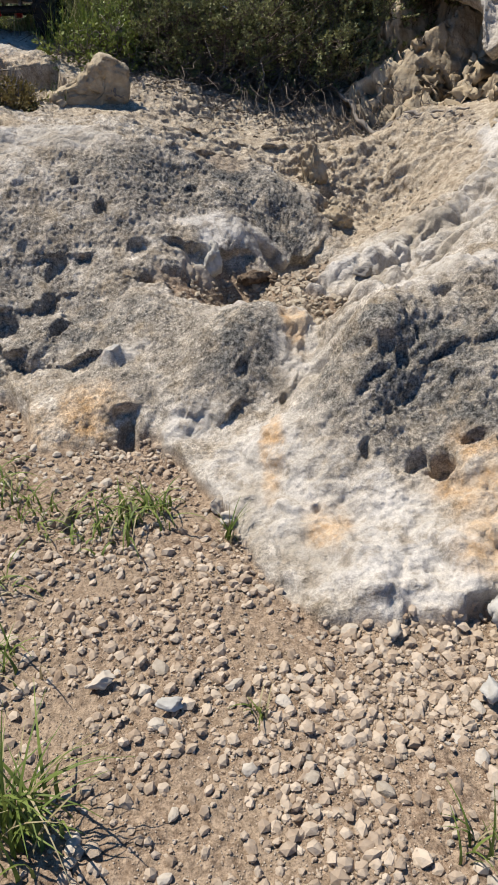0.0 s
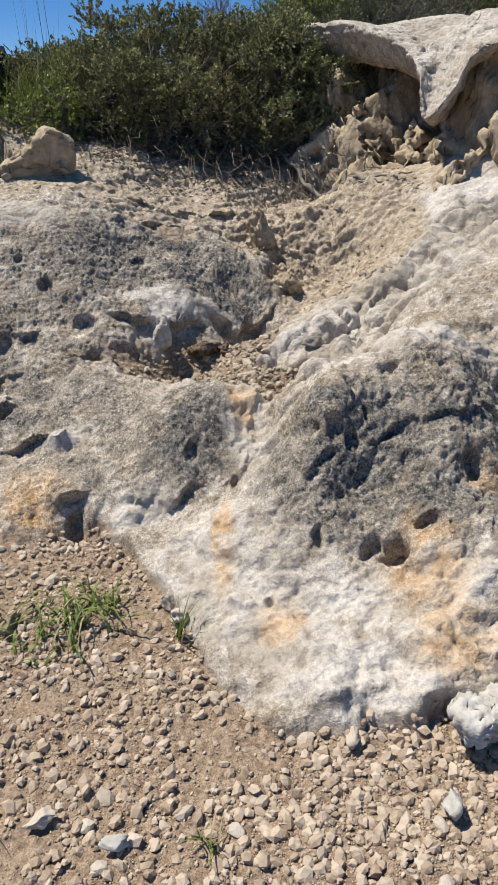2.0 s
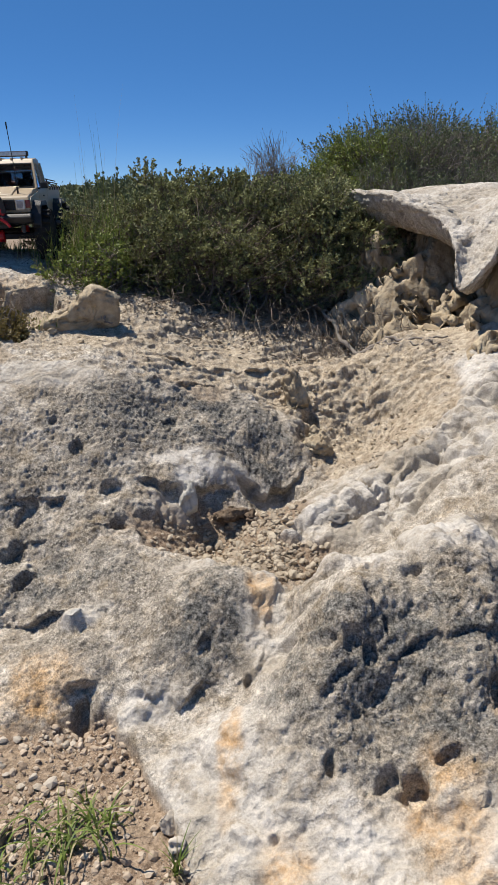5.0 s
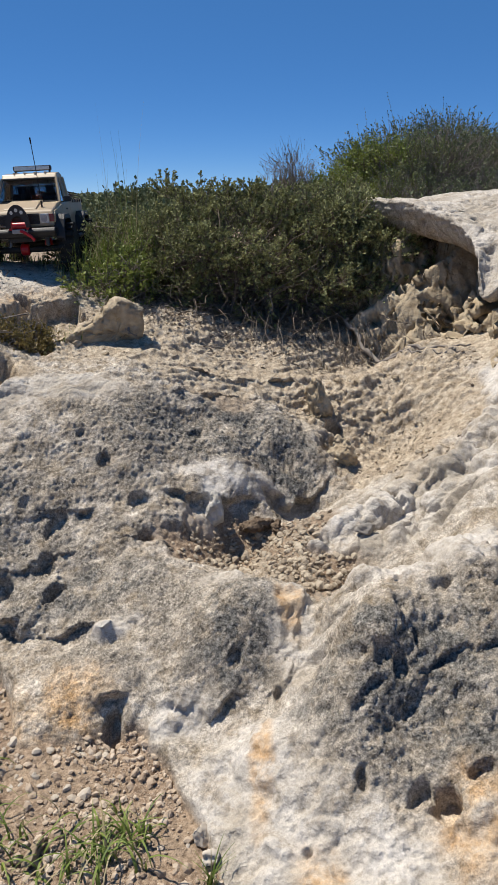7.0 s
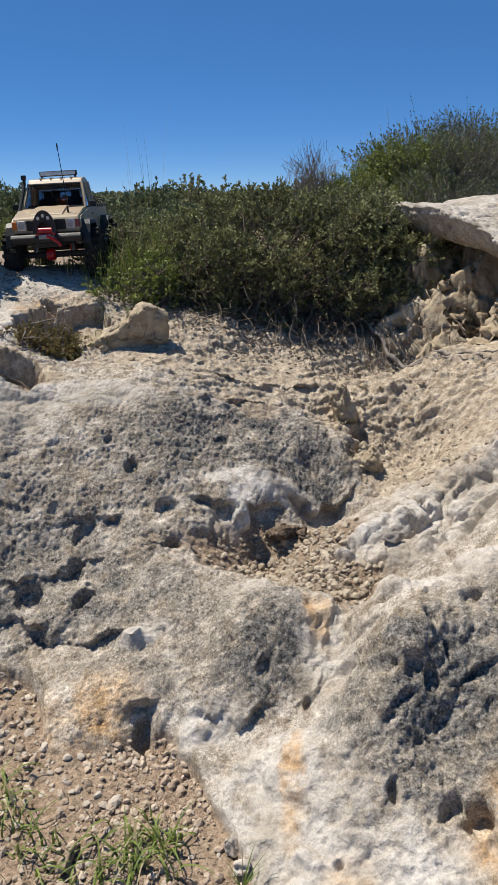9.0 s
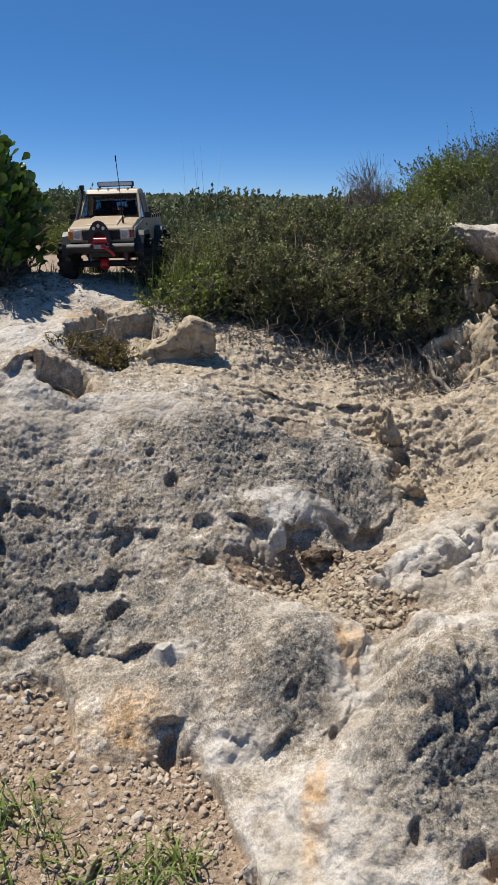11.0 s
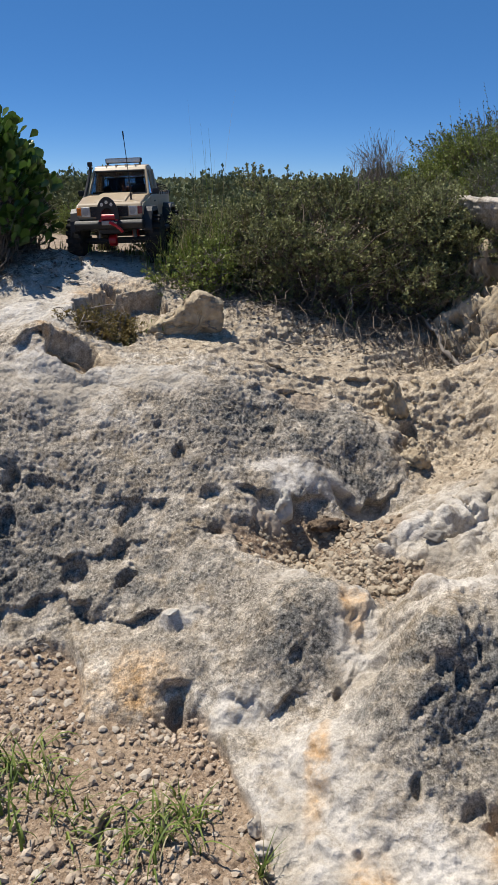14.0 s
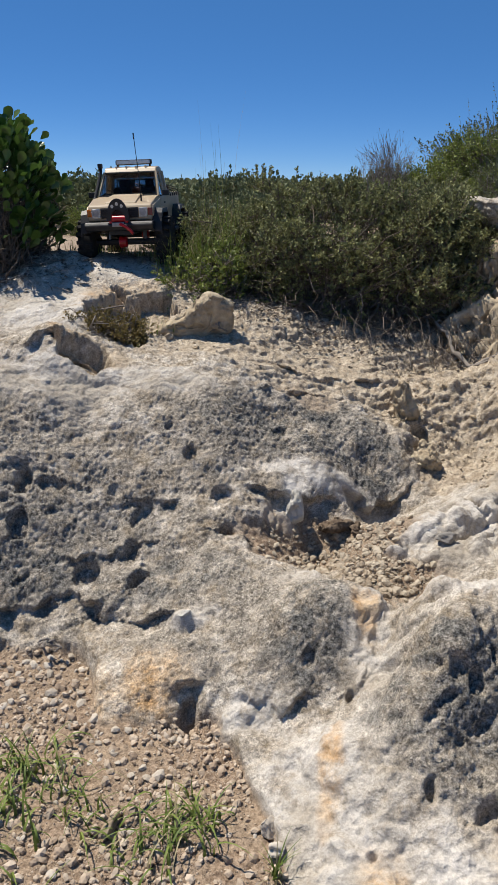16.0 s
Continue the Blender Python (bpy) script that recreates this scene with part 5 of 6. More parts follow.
        bm = rod(bmesh.new(), [(s * 0.100, -0.085, 0.070), (s * 0.112, -0.075, 0.066), (s * 0.112, 0.082, 0.066), (s * 0.100, 0.092, 0.070)], 0.006, 8)
        rod(bm, [(s * 0.070, -0.04, 0.068), (s * 0.112, -0.04, 0.066)], 0.003, 6)
        rod(bm, [(s * 0.070, 0.05, 0.068), (s * 0.112, 0.05, 0.066)], 0.003, 6)
        part("rock_slider", bm, BLACK, truck, "black tube rock slider")
        for y in (-0.155, 0.155):
            make_flare(truck, y, s)
            make_wheel(truck, s * 0.115, y)
    for y0, z0, y1, z1, name in ((0.094, 0.156, 0.048, 0.211, "windscreen"), (-0.032, 0.160, -0.033, 0.207, "rear_window")):
        bm = bmesh.new()
        bm.faces.new([bm.verts.new(c) for c in ((-0.086, y0, z0), (0.086, y0, z0), (0.074, y1, z1), (-0.074, y1, z1))])
        bmesh.ops.solidify(bm, geom=bm.faces[:], thickness=0.0012)
        part(name, bm, GLASS, truck, "clear tinted windscreen" if name == "windscreen" else "rear cab window")
    seal = [(-0.087, 0.0955, 0.1555), (0.087, 0.0955, 0.1555), (0.0755, 0.0495, 0.2115), (-0.0755, 0.0495, 0.2115), (-0.087, 0.0955, 0.1555)]
    part("windscreen_seal", rod(bmesh.new(), seal, 0.0032, 6), BLACK, truck, "black rubber windscreen surround")
    part("dashboard", solid((0.160, 0.022, 0.012), (0, 0.078, 0.156), 0.003), BLACK, truck)
    part("steering_wheel", lathe([(0, 0.013), (0.002, 0.014), (0.004, 0.013), (0.002, 0.011)], 20, "z"), BLACK, truck).matrix_world = pose(0.04, 0.062, 0.165, 60, 0, 0)
    for s in (-1, 1):
        bm = solid((0.050, 0.014, 0.050), (s * 0.042, -0.008, 0.160), 0.004, (8, 0, 0))
        block(bm, (0.026, 0.010, 0.016), (s * 0.042, -0.012, 0.192), 0.003)
        part("seat", bm, BLACK, truck, "black cab seat")
    part("grille", solid((0.108, 0.004, 0.024), (0, 0.2195, 0.118), 0.001), BLACK, truck, "black slatted grille")
    for k in range(4):
        part("grille_bar", solid((0.106, 0.004, 0.0025), (0, 0.2215, 0.110 + 0.0055 * k), 0.0006), BLACK, truck)
    part("front_bumper", side_shape([(0.206, 0.074), (0.206, 0.098), (0.238, 0.098), (0.246, 0.090), (0.240, 0.078)], 0.098, 0.003), BLACK, truck, "black steel winch bumper")
    # hoop with three drilled holes
    bm = bmesh.new()
    n = 14
    front, back = [], []
    for ring, y in ((front, 0.244), (back, 0.239)):
        for k in range(n + 1):
            a = math.pi * k / n
            ring.append([bm.verts.new((r * math.cos(a) * 1.0, y, 0.100 + h * math.sin(a))) for r, h in ((0.033, 0.052), (0.021, 0.027))])
    for k in range(n):
        for r in (front, back):
            bm.faces.new((r[k][0], r[k + 1][0], r[k + 1][1], r[k][1]))
        bm.faces.new((front[k][0], front[k + 1][0], back[k + 1][0], back[k][0]))
        bm.faces.new((front[k][1], front[k + 1][1], back[k + 1][1], back[k][1]))
    for k in (0, n):
        bm.faces.new((front[k][0], front[k][1], back[k][1], back[k][0]))
    hoop = part("bumper_hoop", bm, BLACK, truck, "black bull-bar hoop")
    for a in (60, 90, 120):
        p = (0.027 * math.cos(radians(a)) * 1.0, 0.2445, 0.100 + 0.0395 * math.sin(radians(a)))
        part("hoop_hole", lathe([(0, 0.0042), (0.0012, 0.0042)], 16, "z"), LAMP, hoop, "pale round hole in the hoop").matrix_world = pose(*p, -90, 0, 0)
    bm = lathe([(-0.020, 0.008), (0.020, 0.008)], 16, at=(0, 0.232, 0.104))
    block(bm, (0.008, 0.018, 0.018), (-0.023, 0.232, 0.104), 0.001)
    block(bm, (0.008, 0.018, 0.018), (0.023, 0.232, 0.104), 0.001)
    part("winch", bm, RED, truck, "red winch drum")
    part("fairlead", solid((0.034, 0.004, 0.010), (0, 0.248, 0.092), 0.001), STEEL, truck, "bright steel fairlead")
    part("tow_strap", rod(bmesh.new(), [(-0.006, 0.250, 0.094), (-0.02, 0.252, 0.088), (-0.034, 0.250, 0.078), (-0.040, 0.247, 0.070)], 0.0042, 6), RED, truck, "red tow strap with shackle")
    part("chassis", solid((0.070, 0.44, 0.016), (0, 0, 0.074), 0.002), BLACK, truck)
    for y in (-0.155, 0.155):
        bm = rod(bmesh.new(), [(-0.100, y, 0.046), (0.100, y, 0.046)], 0.008, 10)
        part("axle", bm, BLACK, truck)
        bm = lathe([(-0.014, 0.006), (-0.010, 0.014), (0.010, 0.014), (0.014, 0.006)], 16, at=(0.012, y, 0.046))
        part("axle_housing", bm, RED, truck, "red axle housing cover")
        for s in (-1, 1):
            bm = rod(bmesh.new(), [(s * 0.055, y, 0.048), (s * 0.048, y - 0.012, 0.110)], 0.006, 8)
            part("shock_absorber", bm, STEEL, truck, "bright coil shock absorber")
    # snorkel, aerial, light bar
    bm = rod(bmesh.new(), [(0.098, 0.130, 0.140), (0.099, 0.105, 0.152), (0.094, 0.075, 0.185), (0.089, 0.052, 0.216), (0.089, 0.050, 0.226)], 0.0048, 8)
    block(bm, (0.013, 0.016, 0.012), (0.089, 0.052, 0.230), 0.003)
    part("snorkel", bm, BLACK, truck, "black air intake snorkel")
    bm = rod(bmesh.new(), [(-0.058, 0.185, 0.142), (-0.057, 0.186, 0.20), (-0.050, 0.180, 0.290)], 0.0011, 6)
    rod(bm, [(-0.058, 0.185, 0.140), (-0.058, 0.185, 0.158)], 0.0028, 6)
    rod(bm, [(-0.0502, 0.180, 0.284), (-0.0495, 0.180, 0.298)], 0.002, 6)
    part("aerial", bm, BLACK, truck, "thin black whip aerial")
    bar = part("light_bar", solid((0.112, 0.018, 0.013), (0, -0.012, 0.238), 0.004), BLACK, truck, "black roof light bar")
    part("light_bar_lens", solid((0.104, 0.003, 0.009), (0, -0.0025, 0.238), 0.001), LAMP, bar, "clear light bar lens")
    for s in (-1, 1):
        part("bracket", solid((0.004, 0.014, 0.014), (s * 0.05, -0.012, 0.230), 0.001), BLACK, bar)
    # bed
    part("bed_floor", solid((0.164, 0.196, 0.006), (0, -0.136, 0.100), 0.001), WOOD, truck, "pale wooden bed floor")
    for s in (-1, 1):
        side = part("bed_side", side_shape([(-0.236, 0.094), (-0.236, 0.154), (-0.038, 0.156), (-0.038, 0.084), (-0.085, 0.084), (-0.100, 0.118), (-0.155, 0.126), (-0.205, 0.118), (-0.215, 0.094)], 0.005, 0.0015), PAINT, truck)
        for v in side.data.vertices:
            v.co.x += s * 0.088
        part("bed_rail", solid((0.012, 0.198, 0.004), (s * 0.088, -0.137, 0.158), 0.001), WOOD, truck, "pale wooden bed rail")
        part("tail_light", solid((0.030, 0.003, 0.012), (s * 0.066, -0.2425, 0.102), 0.001), RED_LENS, truck, "dark red tail light")
    part("front_bed_wall", solid((0.166, 0.006, 0.060), (0, -0.041, 0.128), 0.001), BLACK, truck)
    gate = part("tailgate", solid((0.186, 0.008, 0.066), (0, -0.2385, 0.124), 0.003), PAINT, truck)
    for k in range(6):  # the maker's name, as plain red marks
        part("name_mark", solid((0.0125, 0.0016, 0.013), (-0.0475 + 0.019 * k, -0.2428, 0.128), 0.0004), RED, gate, "red mark of the maker's name")
    part("rear_rack", rod(bmesh.new(), [(-0.07, -0.046, 0.155), (-0.07, -0.048, 0.205), (0.07, -0.048, 0.205), (0.07, -0.046, 0.155)], 0.0028, 6), BLACK, truck, "black rack behind the cab")
    for x in (-0.03, 0.03):
        part("rack_bar", rod(bmesh.new(), [(x, -0.046, 0.155), (x, -0.048, 0.205)], 0.0022, 6), BLACK, truck)
    return truck


truck = make_truck()
TRUCK = pose(-0.280, 1.870, float(ground_at([-0.40, -0.19], [1.74, 1.74]).mean()) - 0.004, 0, 2.5, 176) @ Matrix.Diagonal((0.80, 0.82, 0.93, 1))
truck.matrix_world = TRUCK


def cargo(name, bm, material, label, category):
    ob = part(name, bm, material, None)
    ob.matrix_world = TRUCK
    return tagged(ob, label, category)


bm = lathe([(-0.052, 0.020), (-0.052, 0.030), (-0.047, 0.033)] + [(-0.040 + 0.010 * k + d, 0.033 - 0.0015 * (d != 0)) for k in range(9) for d in (0, 0.004)] + [(0.049, 0.033), (0.053, 0.030), (0.053, 0.020)], 28, at=(-0.012, -0.192, 0.136))
cargo("barrel", bm, RED, "glossy ribbed red barrel lying in the truck bed", "barrel")
bm = solid((0.122, 0.050, 0.010), (0, -0.074, 0.168), 0.004, (38, 0, 0))
for i in range(11):
    for j in range(3):
        block(bm, (0.005, 0.006, 0.004), (-0.052 + 0.0104 * i, -0.090 + 0.013 * j, 0.1625 + 0.0102 * j), 0.001, (38, 0, 0))
cargo("recovery_board", bm, ORANGE, "orange studded recovery board strapped behind the cab", "recovery board")
cargo("plastic_box", solid((0.056, 0.070, 0.040), (0.050, -0.128, 0.123), 0.006, (0, 0, 6)), CLEAR, "clear plastic tub standing in the truck bed", "box")
bm = lathe([(0, 0.016), (0.003, 0.018), (0.006, 0.016), (0.003, 0.014)], 24, "z", (-0.030, -0.130, 0.106))
rod(bm, [(-0.030, -0.130, 0.106), (-0.020, -0.115, 0.130), (0.0, -0.118, 0.112)], 0.0025, 6)
rod(bm, [(-0.020, -0.115, 0.130), (-0.012, -0.135, 0.124), (0.0, -0.118, 0.112)], 0.0025, 6)
cargo("model_bicycle", bm, YELLOW, "tiny yellow model bicycle frame in the truck bed", "bicycle")
bm = rod(bmesh.new(), [(-0.055, -0.056, 0.182), (0.010, -0.056, 0.194)], 0.0028, 8)
block(bm, (0.030, 0.004, 0.022), (0.030, -0.056, 0.198), 0.002, (0, -10, 0))
cargo("shovel", bm, STEEL, "small steel shovel strapped to the cab rack", "shovel")
cargo("shovel_grip", solid((0.022, 0.007, 0.016), (-0.062, -0.056, 0.180), 0.003, (0, -10, 0)), YELLOW, "yellow moulded hand grip strapped to the rack", "grip")


def make_net():
    """An elastic cord net over the bed with hooks along the rails."""
    net = tagged(new("cargo_net"), "black elastic cord net stretched over the truck bed", "net")

    def top(x, y):
        arch = 0.014 * math.cos(math.pi * x / 0.19) + 0.012 * math.exp(-((y + 0.192) / 0.035) ** 2) + 0.016 * math.exp(-((y + 0.075) / 0.03) ** 2)
        return 0.160 + arch

    for y in (-0.225, -0.185, -0.145, -0.105, -0.068):
        path = [(x, y + 0.004 * math.sin(40 * x + 90 * y), top(x, y)) for x in np.linspace(-0.093, 0.093, 13)]
        part("cross_cord", rod(bmesh.new(), path, 0.0016, 6), CORD, net)
    for x in (-0.055, 0.0, 0.055):
        path = [(x + 0.005 * math.sin(50 * y + x * 60), y, top(x, y)) for y in np.linspace(-0.238, -0.055, 13)]
        part("long_cord", rod(bmesh.new(), path, 0.0016, 6), CORD, net)
    for s in (-1, 1):
        for y in (-0.225, -0.185, -0.145, -0.105, -0.068):
            part("hook", rod(bmesh.new(), [(s * 0.093, y, 0.161), (s * 0.098, y, 0.156), (s * 0.0965, y, 0.150)], 0.002, 6), CORD, net)
    net.matrix_world = TRUCK


make_net()


# ---------------------------------------------------------------- stones and gravel
def stone_points(rng, flat=0.7, rough=0.16):
    """The corners of an angular stone about one unit across, and its twenty faces."""
    g = (1 + 5**0.5) / 2
    v = np.array([(a, b * g, 0) for a in (-1, 1) for b in (-1, 1)] + [(0, a, b * g) for a in (-1, 1) for b in (-1, 1)] + [(b * g, 0, a) for a in (-1, 1) for b in (-1, 1)], float)
    v /= np.linalg.norm(v[0])
    d = np.linalg.norm(v[:, None] - v[None], axis=2)
    near = (d > 0.1) & (d < 1.2)
    f = [(a, b, c) for a in range(12) for b in range(a + 1, 12) for c in range(b + 1, 12) if near[a, b] and near[b, c] and near[a, c]]
    f = [t if np.dot(np.cross(v[t[1]] - v[t[0]], v[t[2]] - v[t[0]]), v[t[0]]) > 0 else (t[0], t[2], t[1]) for t in f]
    v = v * (1 + rough * rng.normal(size=(12, 1))) * np.array([1.0, 0.8, flat]) * 0.5
    return v, np.array(f)


def rounder(rng, v, f, jitter=0.03):
    """Splits each face in four and lifts the new corners a little."""
    v, mids, out = [tuple(p) for p in v], {}, []

    def mid(a, b):
        key = (min(a, b), max(a, b))
        if key not in mids:
            p = (np.array(v[a]) + np.array(v[b])) / 2
            mids[key] = len(v)
            v.append(tuple(p * (1.07 + jitter * rng.normal())))
        return mids[key]

    for a, b, c in f:
        ab, bc, ca = mid(a, b), mid(b, c), mid(c, a)
        out += [(a, ab, ca), (b, bc, ab), (c, ca, bc), (ab, bc, ca)]
    return np.array(v), np.array(out)


def sculpted_stone(name, label, at, size, turn, seed, material, category="stone", detail=5, amount=0.10):
    """A larger stone: a rounded block chipped by noise, one mesh."""
    bm = bmesh.new()
    bmesh.ops.create_icosphere(bm, subdivisions=detail, radius=0.5)
    me = bpy.data.meshes.new(name)
    bm.to_mesh(me)
    bm.free()
    me.polygons.foreach_set("use_smooth", np.full(len(me.polygons), True))
    rng = np.random.default_rng(seed)
    p = np.empty(len(me.vertices) * 3)
    me.vertices.foreach_get("co", p)
    p = p.reshape(-1, 3)
    for n, off in zip(rand_dirs(rng, 11), rng.uniform(0.20, 0.38, 11)):  # broken faces
        p = p - np.maximum(0, p @ n - off)[:, None] * n
    me.vertices.foreach_set("co", p.ravel())
    me.update()
    sculpt(me, amount * 1.1, 2.6, 2, seed, 0.55)
    sculpt(me, amount * 0.6, 8.0, 3, seed + 3, 0.65, 0.5)
    sculpt(me, amount * 0.35, 24.0, 2, seed + 5, 0.7, 0.3)
    for v in me.vertices:
        v.co = Vector(v.co) * Vector(size)
    ob = hang(new(name, me), material)
    z = at[2] if len(at) > 2 else float(ground_at(at[0], at[1])[0]) + 0.22 * size[2]
    ob.matrix_world = pose(at[0], at[1], z, *turn)
    return tagged(ob, label, category)


WHITE_ROCK = varied("white_rock", (0.37, 0.345, 0.30), (0.64, 0.62, 0.575), 45, 0.9, 0, 0.003, 70, "none")
GREY_ROCK = varied("grey_rock", (0.16, 0.15, 0.135), (0.34, 0.31, 0.275), 40, 0.92, 0, 0.001, 200, "none")


def make_fin():
    """A thin upright slab of rock: steep at one end, tapering to a tail at the other."""
    edge = through_points(((0.086, -0.03), (0.088, 0.035), (0.070, 0.050), (0.034, 0.063), (0.010, 0.046), (-0.012, 0.022), (-0.034, 0.004), (-0.075, -0.012), (-0.108, -0.034),
                           (-0.085, -0.055), (-0.02, -0.06), (0.05, -0.055), (0.086, -0.03)), 150)
    core = np.array((0.03, -0.01))
    v = []
    for r, depth in [(math.sin(t), math.cos(t)) for t in np.linspace(0, math.pi, 60)]:
        ring = core + (edge - core) * max(0.0, r) ** 0.5
        v.append(np.column_stack([ring[:, 0], np.full(150, -0.020 * np.sign(depth) * abs(depth) ** 0.28), ring[:, 1]]))
    me = build("boulder", np.array(v).reshape(-1, 3), sheet_faces(150, 60)[:, ::-1])
    sculpt(me, 0.009, 18.0, 3, 5, 0.5, 0.3)
    pock(me, 0.006, 40.0, 0.15, 0.28, 63)
    sculpt(me, 0.005, 60.0, 4, 9, 0.75, 0.4)
    ob = hang(new("boulder", me), TAN_BANK)
    ob.matrix_world = pose(-0.110, 1.405, 0.341, 14, 0, 14) @ Matrix.Diagonal((0.86, 0.80, 0.84, 1))
    tagged(ob, "thin upright fin of tan limestone at the foot of the shrub", "boulder")


make_fin()
sculpted_stone("boulder", "angular white boulder half sunk in the gravel", (0.278, 0.318, 0.012), (0.125, 0.10, 0.10), (10, 8, 30), 12, WHITE_ROCK, "boulder", 6, 0.17)
sculpted_stone("stone", "flat grey stone lying on the pale rock", (0.272, 0.872), (0.050, 0.028, 0.022), (0, 5, 10), 15, GREY_ROCK, detail=4)
sculpted_stone("stone", "white flat stone on the gravel", (-0.042, 0.275, 0.008), (0.026, 0.013, 0.010), (0, 4, -10), 16, WHITE_ROCK, detail=4)
sculpted_stone("stone", "pale block of stone on the gravel", (-0.094, 0.303, 0.009), (0.026, 0.018, 0.016), (0, 4, 20), 17, PEBBLE_OBJ, detail=4)
sculpted_stone("stone", "angular white stone on the gravel", (0.196, 0.25, 0.012), (0.026, 0.022, 0.022), (20, 4, 50), 18, WHITE_ROCK, detail=4)
sculpted_stone("stone", "pale wedge of stone at the foot of the rock", (0.147, 0.322, 0.008), (0.024, 0.016, 0.014), (20, 14, 60), 19, PEBBLE_OBJ, detail=4)
sculpted_stone("stone", "small white stone on a rock ledge", (-0.08, 0.762), (0.024, 0.014, 0.012), (0, 0, 5), 20, WHITE_ROCK, detail=4)
sculpted_stone("stone", "rounded tan stone in a rock cleft", (0.157, 0.751), (0.022, 0.014, 0.012), (0, 0, 40), 22, TAN_ROCK, detail=4)
sculpted_stone("stone", "rounded tan stone in a rock cleft", (0.146, 0.758), (0.016, 0.011, 0.009), (0, 0, 10), 24, TAN_ROCK, detail=4)
sculpted_stone("stone", "pale stone at the foot of the white rock", (0.022, 0.520, 0.008), (0.026, 0.022, 0.02), (10, 20, 10), 26, PEBBLE_OBJ, detail=4)
sculpted_stone("stone", "pale stone at the foot of the white rock", (0.028, 0.492, 0.008), (0.030, 0.024, 0.02), (0, 20, 70), 27, PEBBLE_OBJ, detail=4)
sculpted_stone("stone", "long brown stone lying in the gravel", (-0.135, 0.520, 0.008), (0.014, 0.045, 0.014), (0, 0, -18), 28, TAN_ROCK, detail=4)

sculpted_stone("boulder", "tan block of broken limestone beside a dark cleft", (0.283, 1.222), (0.055, 0.06, 0.10), (6, -10, 20), 41, TAN_BANK, "boulder", amount=0.16)
sculpted_stone("boulder", "tan crumbling block at the end of the grey slab", (0.300, 1.105), (0.05, 0.05, 0.06), (0, 10, 70), 43, TAN_BANK, "boulder", amount=0.18)
sculpted_stone("boulder", "white worn block under the lip of the grey slab", (0.068, 0.972), (0.046, 0.034, 0.062), (0, 5, 15), 45, WHITE_ROCK, "boulder", amount=0.14)
for k, (x, y, size) in enumerate(((-0.20, 1.42, 0.020), (-0.155, 1.36, 0.024), (-0.23, 1.335, 0.016), (-0.14, 1.40, 0.014), (-0.25, 1.50, 0.018), (-0.10, 1.33, 0.016), (0.36, 1.26, 0.022), (0.40, 1.20, 0.018), (0.33, 1.28, 0.020), (0.43, 1.245, 0.016))):
    sculpted_stone("stone", "loose tan stone on the earthy shelf", (x, y), (size, size * 0.8, size * 0.7), (10 * k, 0, 37 * k), 60 + k, TAN_BANK, detail=3)["group"] = "loose stones on the shelf"


CLOD = varied("earth_clod", (0.08, 0.055, 0.04), (0.24, 0.18, 0.125), 90, 0.95, 0, 0.002, 300, "none", 0.2)
sculpted_stone("earth_clod", "dark brown crumbly clod of earth in the rock pocket", (0.130, 0.972), (0.056, 0.042, 0.034), (0, 0, 20), 31, CLOD, "earth clod", amount=0.2)
sculpted_stone("earth_clod", "small dark brown clod of earth in the rock pocket", (0.165, 0.960), (0.028, 0.022, 0.018), (0, 0, 70), 33, CLOD, "earth clod", amount=0.2)


def floor_plan(rng, n):
    """Places spread over the gravel floor, the pocket, the earthy slope and the shelf."""
    k = [int(n * 0.72), int(n * 0.08), int(n * 0.15)]
    x = rng.uniform(-0.42, 0.42, k[0])
    y = rng.uniform(0.05, 1.0, k[0]) ** 0.8 * (foot_line(x) + 0.004) + 0.01
    a = 0.135 + 0.10 * rng.normal(size=k[1]) * 0.6, 0.92 + 0.038 * rng.normal(size=k[1])
    a[0][::2], a[1][::2] = 0.19 + 0.05 * rng.normal(size=len(a[0][::2])), 0.85 + 0.025 * rng.normal(size=len(a[0][::2]))
    b = rng.uniform(0.25, 0.56, k[2]), rng.uniform(0.98, 1.42, k[2])
    m = n - sum(k)
    c = rng.uniform(-0.3, 0.45, m), rng.uniform(1.24, 1.55, m)
    return np.concatenate([x, a[0], b[0], c[0]]), np.concatenate([y, a[1], b[1], c[1]])


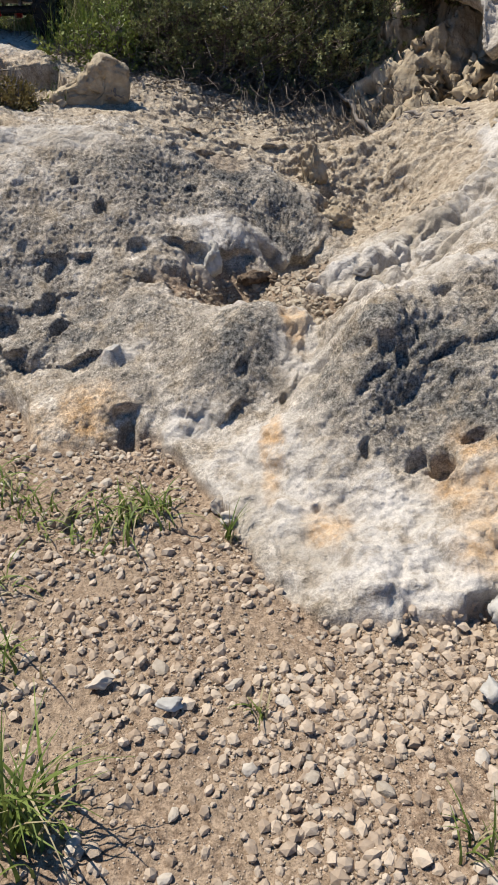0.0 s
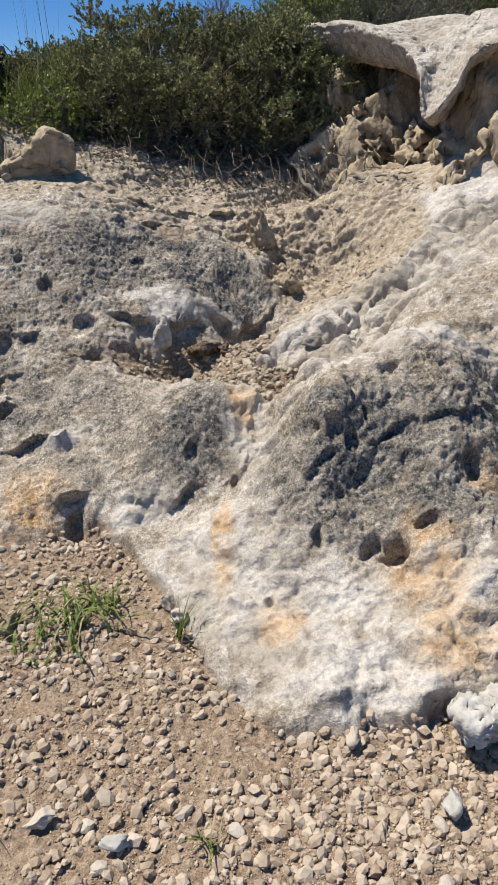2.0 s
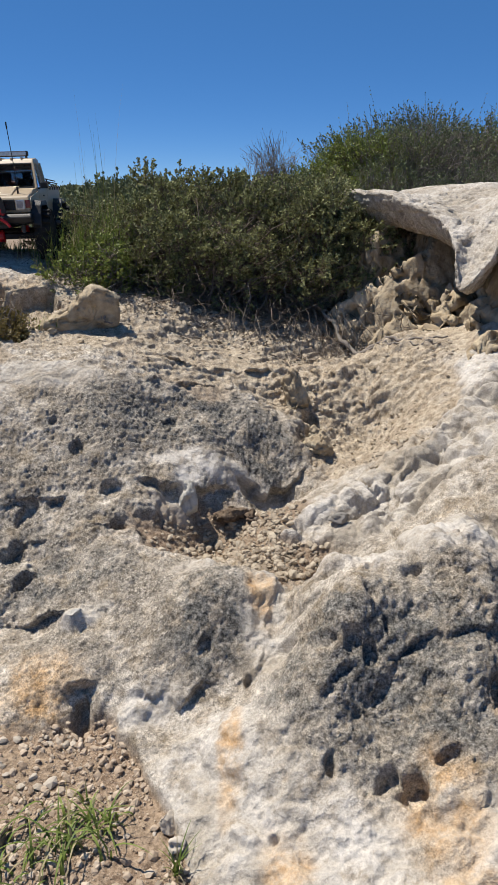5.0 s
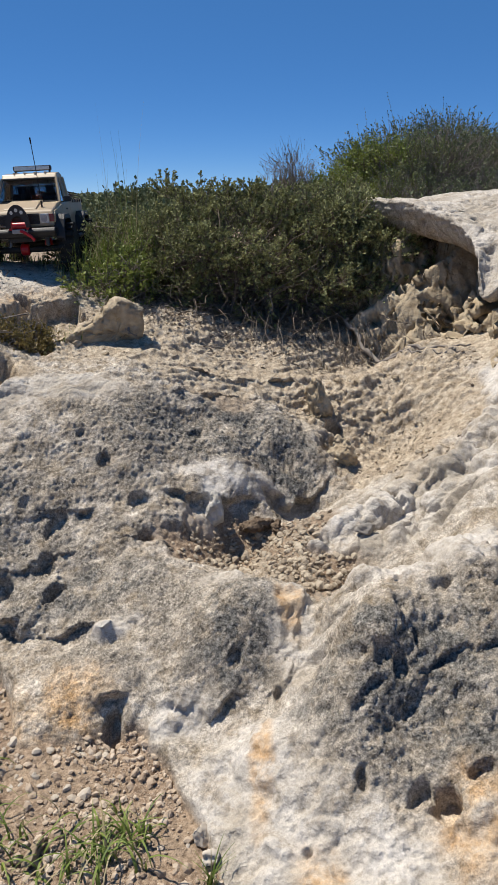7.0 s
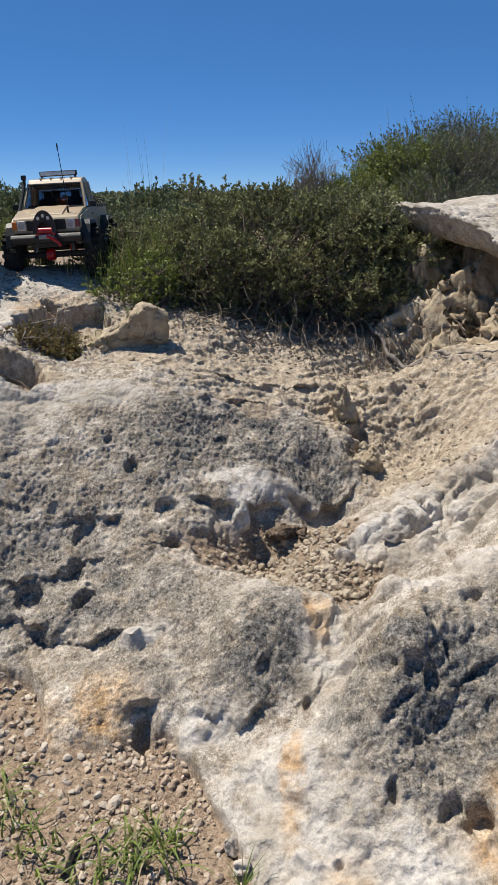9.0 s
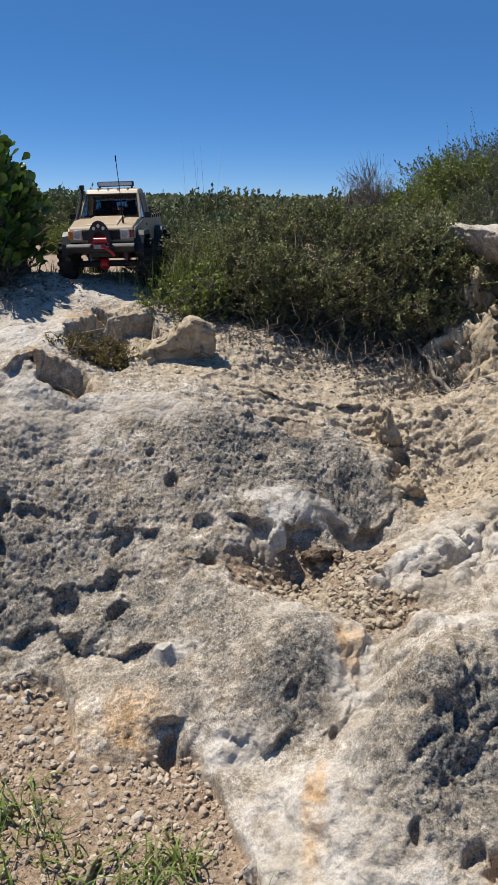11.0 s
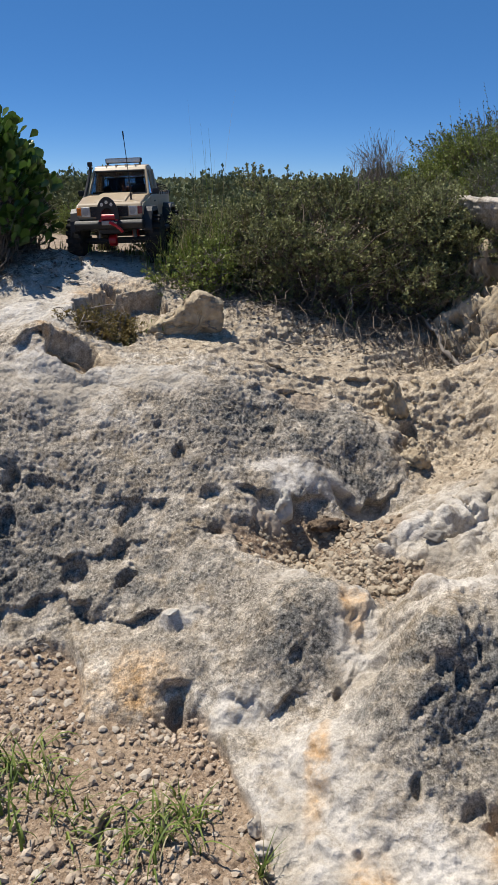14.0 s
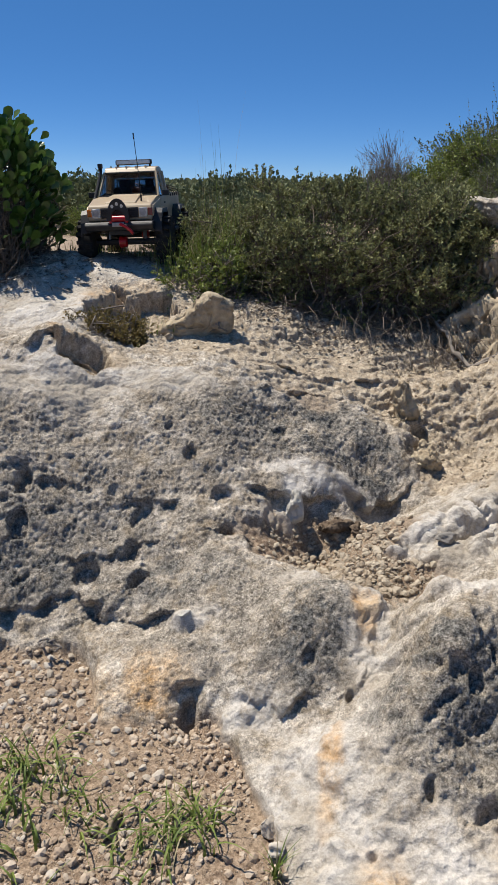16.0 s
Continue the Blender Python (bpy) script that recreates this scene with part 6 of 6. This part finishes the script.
def gravel():
    """Countless small pebbles, joined."""
    rng = np.random.default_rng(3)
    n = 72000
    x, y = floor_plan(rng, n)
    soil = masks(x, y)[0]
    keep = (soil > 0.45) & ((y < 1.02) | (rng.random(len(x)) < 0.55)) & (layered(x, y, 9.0, 3, 12) + 0.35 * rng.normal(size=len(x)) > -0.20)
    x, y = x[keep], y[keep]
    n = len(x)
    size = 0.0011 + 0.0095 * rng.random(n) ** 7.0
    size = np.where(y > 1.02, 0.0012 + 0.62 * (size - 0.0012), size * np.where(y > 0.80, 1.15, 1.0))
    z = ground_at(x, y)
    kinds = [stone_points(rng, 0.55 + 0.3 * rng.random()) for _ in range(24)]
    which = rng.integers(0, 24, n)
    shapes = np.array([k[0] for k in kinds])[which]
    a, tip = rng.random(n) * 2 * np.pi, rng.normal(size=(n, 2)) * 0.5
    c, s = np.cos(a)[:, None], np.sin(a)[:, None]
    px, py, pz = shapes[..., 0], shapes[..., 1], shapes[..., 2]
    pz = pz + tip[:, :1] * px * 0.5 + tip[:, 1:] * py * 0.5
    v = np.stack([px * c - py * s, px * s + py * c, pz], -1) * (size * (0.9 + 0.5 * rng.random(n)))[:, None, None]
    v = v + np.stack([x, y, z + size * 0.12 + 0.0004], -1)[:, None]
    for low, material, label in ((True, PEBBLE, "fine pale limestone gravel"), (False, PEBBLE_TAN, "fine tan rubble and crumbs of earth")):
        own = v[(y < 0.80) == low]
        f = (np.arange(len(own))[:, None, None] * 12 + kinds[0][1][None]).reshape(-1, 3)
        tagged(hang(new("gravel", build("gravel", own.reshape(-1, 3), f, False)), material, ground), label, kind="stuff")
    # the larger stones, each by itself
    meshes = []
    for _ in range(10):
        sv, sf = stone_points(rng, 0.5 + 0.35 * rng.random(), 0.13)
        sv, sf = rounder(rng, sv, sf, 0.05)
        me = build("stone", sv, sf, False)
        me.materials.append(PEBBLE_OBJ)
        meshes.append(me)
    x, y = floor_plan(rng, 900)
    x[:70] = rng.uniform(-0.30, -0.06, 70)  # rubble along the foot of the rock
    y[:70] = foot_line(x[:70]) - 0.004 - 0.10 * rng.random(70) ** 1.5
    ok = (masks(x, y)[0] > 0.6) & (np.abs(x) < 0.40)
    x, y = x[ok][:285], y[ok][:285]
    z = ground_at(x, y)
    for i in range(len(x)):
        s = 0.006 + 0.011 * rng.random() ** 3.2
        ob = new("stone", meshes[i % 10])
        ob.parent = ground
        ob.matrix_world = pose(x[i], y[i], z[i] + s * 0.08, rng.normal() * 14, rng.normal() * 14, rng.random() * 360) @ Matrix.Diagonal((s, s * (0.8 + 0.3 * rng.random()), s * (0.7 + 0.3 * rng.random()), 1))


gravel()
